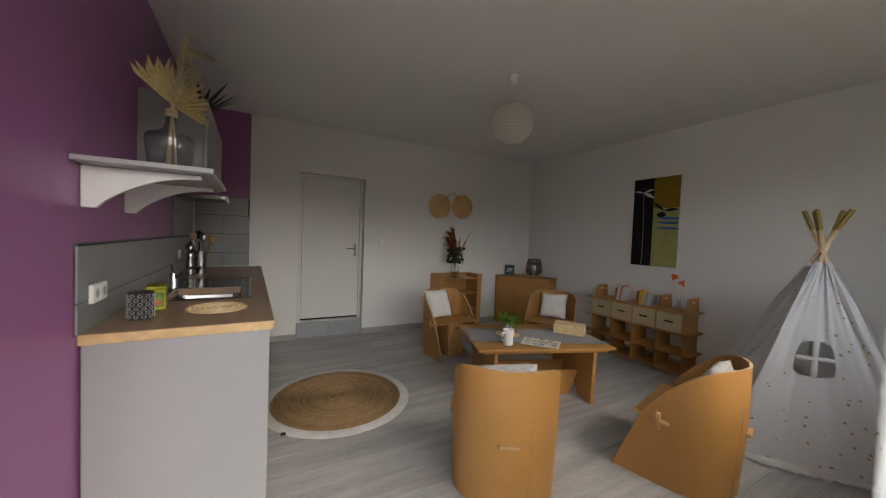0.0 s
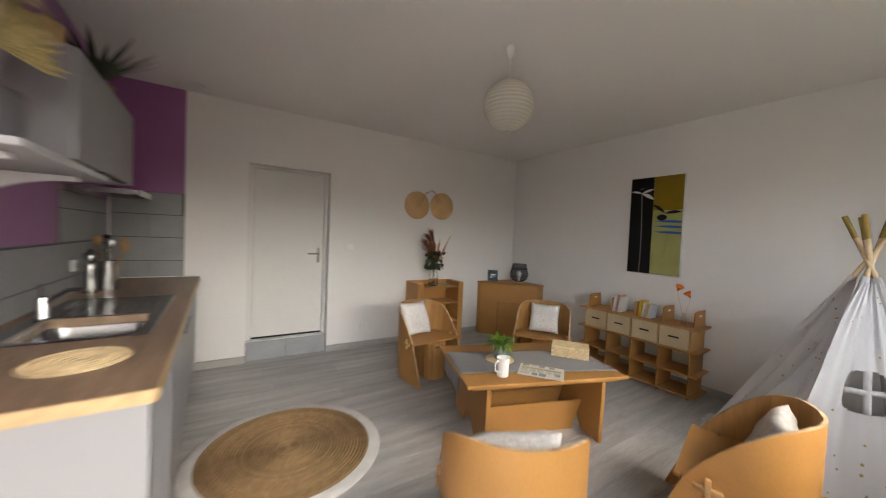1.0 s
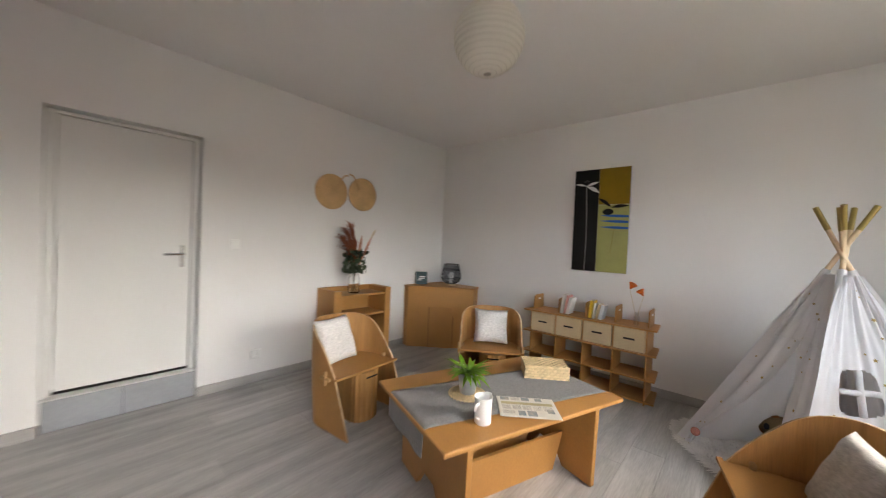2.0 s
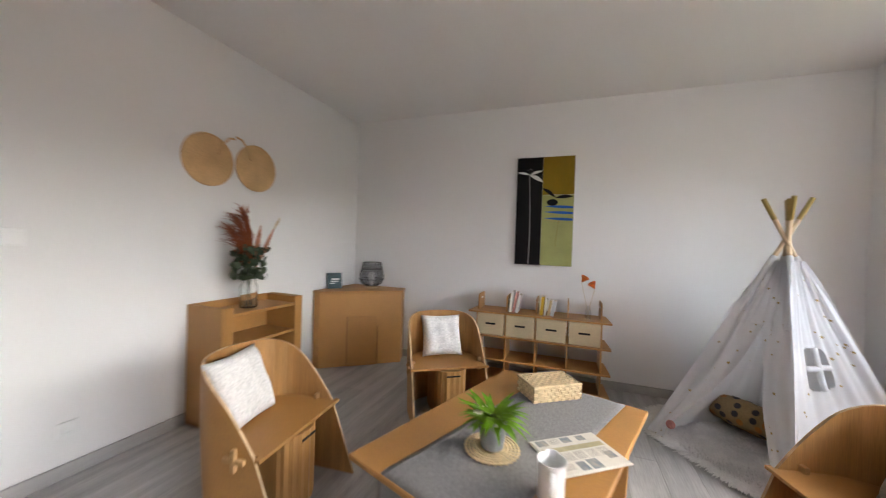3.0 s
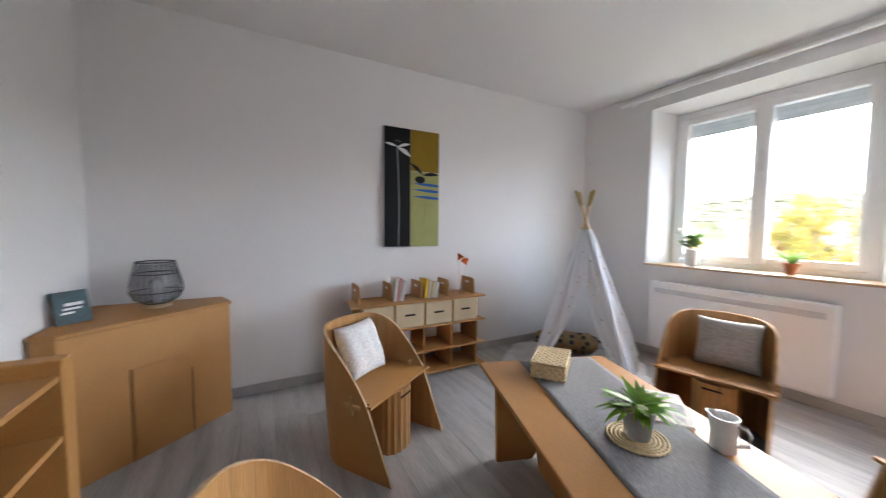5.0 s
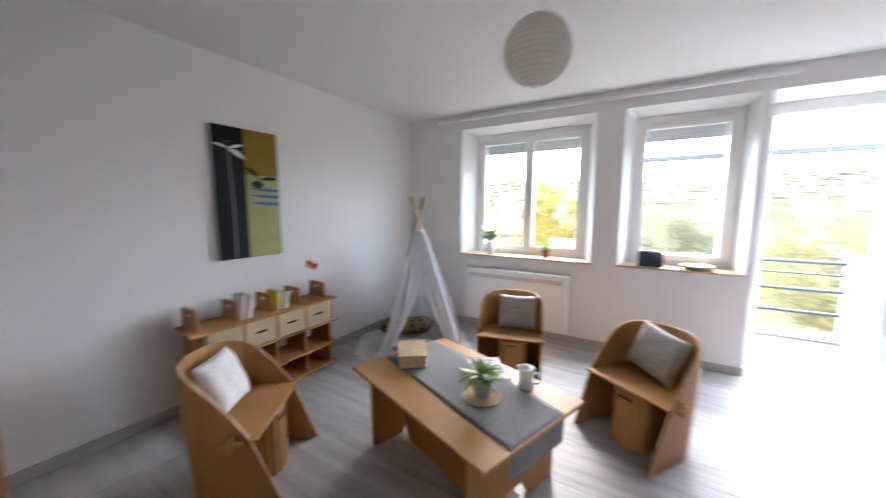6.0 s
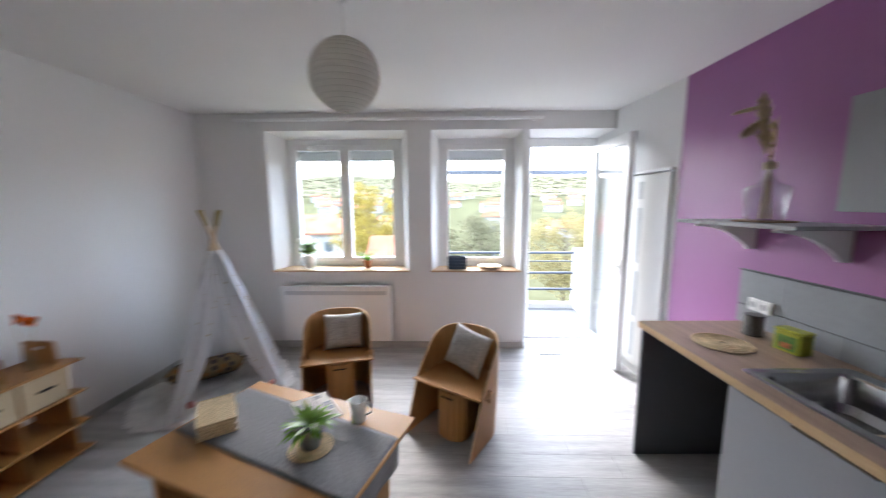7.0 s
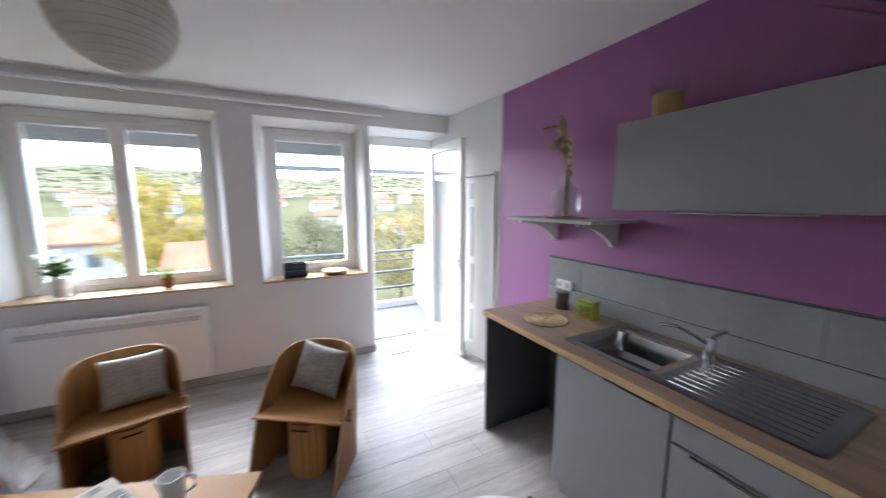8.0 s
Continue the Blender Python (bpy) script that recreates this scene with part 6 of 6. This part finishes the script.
for x in (1.15, 2.13):
    part("post", box(x - 0.02, x + 0.02, -0.02, 0.02, 0.06, 0.89, 0.003), RAILM, rl)
aw = thing("balcony_canopy", "blue-grey metal beam of the balcony canopy", "canopy", Matrix.Translation((0, -1.72, 0)))
part("beam", box(-0.6, 2.05, -0.03, 0.03, 2.11, 2.17, 0.004), RAILM, aw)
part("post", box(2.0, 2.05, -0.03, 0.03, -0.0295, 2.108, 0.004), RAILM, aw)

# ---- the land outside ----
# Ground and woodland colours pulled towards grey to imitate distance haze.
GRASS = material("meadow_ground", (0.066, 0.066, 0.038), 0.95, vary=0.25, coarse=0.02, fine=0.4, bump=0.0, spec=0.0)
WOOD1 = material("haze_greyed_woodland", (0.100, 0.094, 0.060), 0.95, vary=0.25, coarse=0.03, fine=0.5, bump=0.0, spec=0.0, tint=(0.080, 0.079, 0.052))


def land(x, y):
    """Height of the ground: a valley town below, wooded hills behind."""
    d_ = max(0.0, -y - 20)
    near = -8.0 - min(4.0, d_ * 0.03)
    rise = 26 * (1 / (1 + math.exp(-(d_ - 330) / 70)))
    ridge = 49 + 8 * math.cos((x - 210) * 0.0125) + 4 * math.sin(x * 0.027)
    hill = max(0.0, ridge) * (1 / (1 + math.exp(-(d_ - 640) / 75)))
    return near + rise + hill + 1.5 * noise.noise(Vector((x * 0.02, y * 0.02, 0)))


b = bmesh.new()
g = {}
xs = [-3000 + 6000 * i / 90 for i in range(91)]
ys = [-0.62 - 3000 * (j / 60) ** 2.2 for j in range(61)]
for i, x in enumerate(xs):
    for j, y in enumerate(ys):
        g[i, j] = b.verts.new((x, y, land(x, y)))
for i in range(90):
    for j in range(60):
        b.faces.new((g[i, j], g[i + 1, j], g[i + 1, j + 1], g[i, j + 1]))
# the ground goes on behind the house
r0 = [b.verts.new((x, 2500, -8)) for x in xs]
for i in range(90):
    b.faces.new((g[i, 0], g[i + 1, 0], r0[i + 1], r0[i]))
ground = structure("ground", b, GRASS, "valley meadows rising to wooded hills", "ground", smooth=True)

rnd = random.Random(41)
ico = bmesh.new()
bmesh.ops.create_icosphere(ico, subdivisions=1, radius=1.0)
iv = [v_.co.copy() for v_ in ico.verts]
if_ = [[v_.index for v_ in f.verts] for f in ico.faces]
ico.free()
verts, faces = [], []
for k in range(9000):
    x = rnd.uniform(-900, 700)
    y = -rnd.uniform(430, 900)
    z = land(x, y)
    r_ = rnd.uniform(4, 8)
    base = len(verts)
    for v_ in iv:
        j_ = 0.75 + 0.5 * rnd.random()
        verts.append((x + v_.x * r_ * j_, y + v_.y * r_ * j_, z + 0.3 + v_.z * r_ * 0.4 * j_))
    faces += [[base + q for q in f] for f in if_]
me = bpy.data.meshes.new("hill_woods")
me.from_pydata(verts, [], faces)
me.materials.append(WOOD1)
tagged(new("hill_woods", me), "autumn woods, greyed in colour for haze, covering the far hills", "woods", kind="stuff")

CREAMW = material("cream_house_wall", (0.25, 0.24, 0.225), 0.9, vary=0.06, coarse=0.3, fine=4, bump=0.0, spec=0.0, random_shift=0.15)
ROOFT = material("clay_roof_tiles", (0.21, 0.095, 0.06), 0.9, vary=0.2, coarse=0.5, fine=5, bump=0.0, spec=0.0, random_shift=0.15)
PANEDARK = material("far_window", (0.05, 0.06, 0.07), 0.2, vary=0.05)


def house(x, y, w, d_, h, deg, base=None, label="cream house with a clay tile roof in the valley"):
    z = land(x, y) if base is None else base
    H = thing("house", label, "house", Matrix.Translation((x, y, z - 0.5)) @ rz(deg), "houses in the valley")
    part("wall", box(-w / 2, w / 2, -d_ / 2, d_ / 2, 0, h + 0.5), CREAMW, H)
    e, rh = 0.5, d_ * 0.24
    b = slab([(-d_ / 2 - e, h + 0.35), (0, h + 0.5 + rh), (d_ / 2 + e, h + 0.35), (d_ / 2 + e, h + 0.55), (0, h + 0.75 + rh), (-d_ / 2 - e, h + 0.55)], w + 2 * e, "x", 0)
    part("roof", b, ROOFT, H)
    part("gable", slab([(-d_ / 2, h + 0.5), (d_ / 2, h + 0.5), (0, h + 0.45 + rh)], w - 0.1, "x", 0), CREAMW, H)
    n = max(2, int(w / 3))
    for s_ in range(max(1, int(h / 2.9))):
        for k in range(n):
            wx = -w / 2 + (k + 0.5) * w / n
            part("window", box(wx - 0.5, wx + 0.5, d_ / 2 - 0.02, d_ / 2 + 0.05, 1.4 + s_ * 2.8, 2.7 + s_ * 2.8), PANEDARK, H)
    return H


house(25.3, -46, 16, 9, 6.2, 4, label="long low house with a clay tile roof below")
house(5.0, -21, 4.4, 6.4, 5.6, 4, label="near house with a steep clay tile roof")
rnd = random.Random(52)
spots = []
for k in range(400):
    x, y = rnd.uniform(-210, 210), -rnd.uniform(85, 430)
    if any((x - a) ** 2 + (y - c) ** 2 < 24 ** 2 for a, c in spots):
        continue
    spots.append((x, y))
    if len(spots) >= 60:
        break
for x, y in spots:
    house(x, y, rnd.uniform(9, 18), rnd.uniform(7, 10), rnd.choice((3.2, 5.6, 6.2)), rnd.uniform(-30, 30))

# Leaf colours are lifted and dulled to stand in for haze outside.
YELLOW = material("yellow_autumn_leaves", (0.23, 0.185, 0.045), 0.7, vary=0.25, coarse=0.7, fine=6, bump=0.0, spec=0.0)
OLIVEL = material("haze_lifted_olive_leaves", (0.135, 0.132, 0.08), 0.7, vary=0.3, coarse=0.7, fine=6, bump=0.0, spec=0.0)
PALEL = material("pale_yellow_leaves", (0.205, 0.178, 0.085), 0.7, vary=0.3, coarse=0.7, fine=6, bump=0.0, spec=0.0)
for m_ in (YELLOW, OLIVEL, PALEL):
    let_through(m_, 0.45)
BARK = material("bark", (0.09, 0.065, 0.045), 0.95, vary=0.3, coarse=2, fine=12)


def tree(x, y, h, r_, mat, seed, label):
    rn = random.Random(seed)
    z = land(x, y)
    t = thing("tree", label, "tree", Matrix.Translation((x, y, z)), "trees outside")
    b = tube([(0, 0, -0.3), (0.1, 0.05, h * 0.25), (0.0, 0.1, h * 0.55), (0.1, 0, h * 0.85)], 0.04 * h * 0.5, 9, taper=0.25)
    tips = []
    for k in range(11):
        a, s0 = k * 2.4, h * (0.25 + 0.05 * k)
        e = Vector((math.cos(a) * r_ * 0.75, math.sin(a) * r_ * 0.75, min(h * 0.95, s0 + r_ * 0.55)))
        tube([(0.05, 0.05, s0), tuple(Vector((0.05, 0.05, s0)).lerp(e, 0.5) + Vector((0, 0, 0.3))), tuple(e)], 0.012 * h * 0.6, 6, bm=b, taper=0.3)
        tips.append(e)
    part("trunk", b, BARK, t)
    cl = []
    for k in range(46):
        a, q = rn.random() * 6.283, math.sqrt(rn.random())
        zz = h * (0.28 + 0.72 * rn.random())
        prof_ = math.sin(math.pi * min(1, max(0.05, (zz / h - 0.2) / 0.82))) ** 0.6
        cl.append(Vector((math.cos(a) * r_ * q * prof_, math.sin(a) * r_ * q * prof_, zz)))
    vs5, fs5 = [], []
    for c in cl + tips:
        cr_ = r_ * rn.uniform(0.16, 0.32)
        for k in range(120):
            d3 = Vector((rn.gauss(0, 1), rn.gauss(0, 1), rn.gauss(0, 0.8))).normalized() * cr_ * rn.random() ** 0.4
            q = Euler((rn.random() * 6, rn.random() * 6, rn.random() * 6)).to_matrix()
            s_ = rn.uniform(0.07, 0.15)
            n0 = len(vs5)
            for dx, dy in ((-s_, 0), (0, -s_ * 0.6), (s_, 0), (0, s_ * 0.6)):
                vs5.append(tuple(c + d3 + q @ Vector((dx, dy, 0))))
            fs5.append((n0, n0 + 1, n0 + 2, n0 + 3))
    me5 = bpy.data.meshes.new("crown")
    me5.from_pydata(vs5, [], fs5)
    me5.materials.append(mat)
    o = new("crown", me5)
    o.parent = t


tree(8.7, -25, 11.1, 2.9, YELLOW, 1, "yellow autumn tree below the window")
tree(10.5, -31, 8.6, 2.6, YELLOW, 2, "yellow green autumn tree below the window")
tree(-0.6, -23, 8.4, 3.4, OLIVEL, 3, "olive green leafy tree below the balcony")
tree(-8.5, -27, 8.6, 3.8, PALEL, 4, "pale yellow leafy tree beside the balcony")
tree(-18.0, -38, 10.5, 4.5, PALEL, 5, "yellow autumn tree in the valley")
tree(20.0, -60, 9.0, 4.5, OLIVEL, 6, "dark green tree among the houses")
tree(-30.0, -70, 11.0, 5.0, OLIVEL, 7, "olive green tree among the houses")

# ---- floor planks ----
PW_, PL_ = 0.192, 1.28
plank_rows = int((NORTH + 0.52) / PW_) + 1
rnd = random.Random(11)
for r in range(plank_rows):
    y0 = -0.52 + r * PW_
    y1 = min(y0 + PW_, NORTH + 0.03)
    x = -0.12 - rnd.random() * PL_
    while x < EAST:
        a, c = max(x, -0.12), min(x + PL_, EAST)
        if c - a > 0.04 and y1 - y0 > 0.02:
            part("plank", box(a + 0.0004, c - 0.0004, y0 + 0.0004, y1 - 0.0004, -0.010, 0.0, 0.0008), PLANK, floor)
        x += PL_
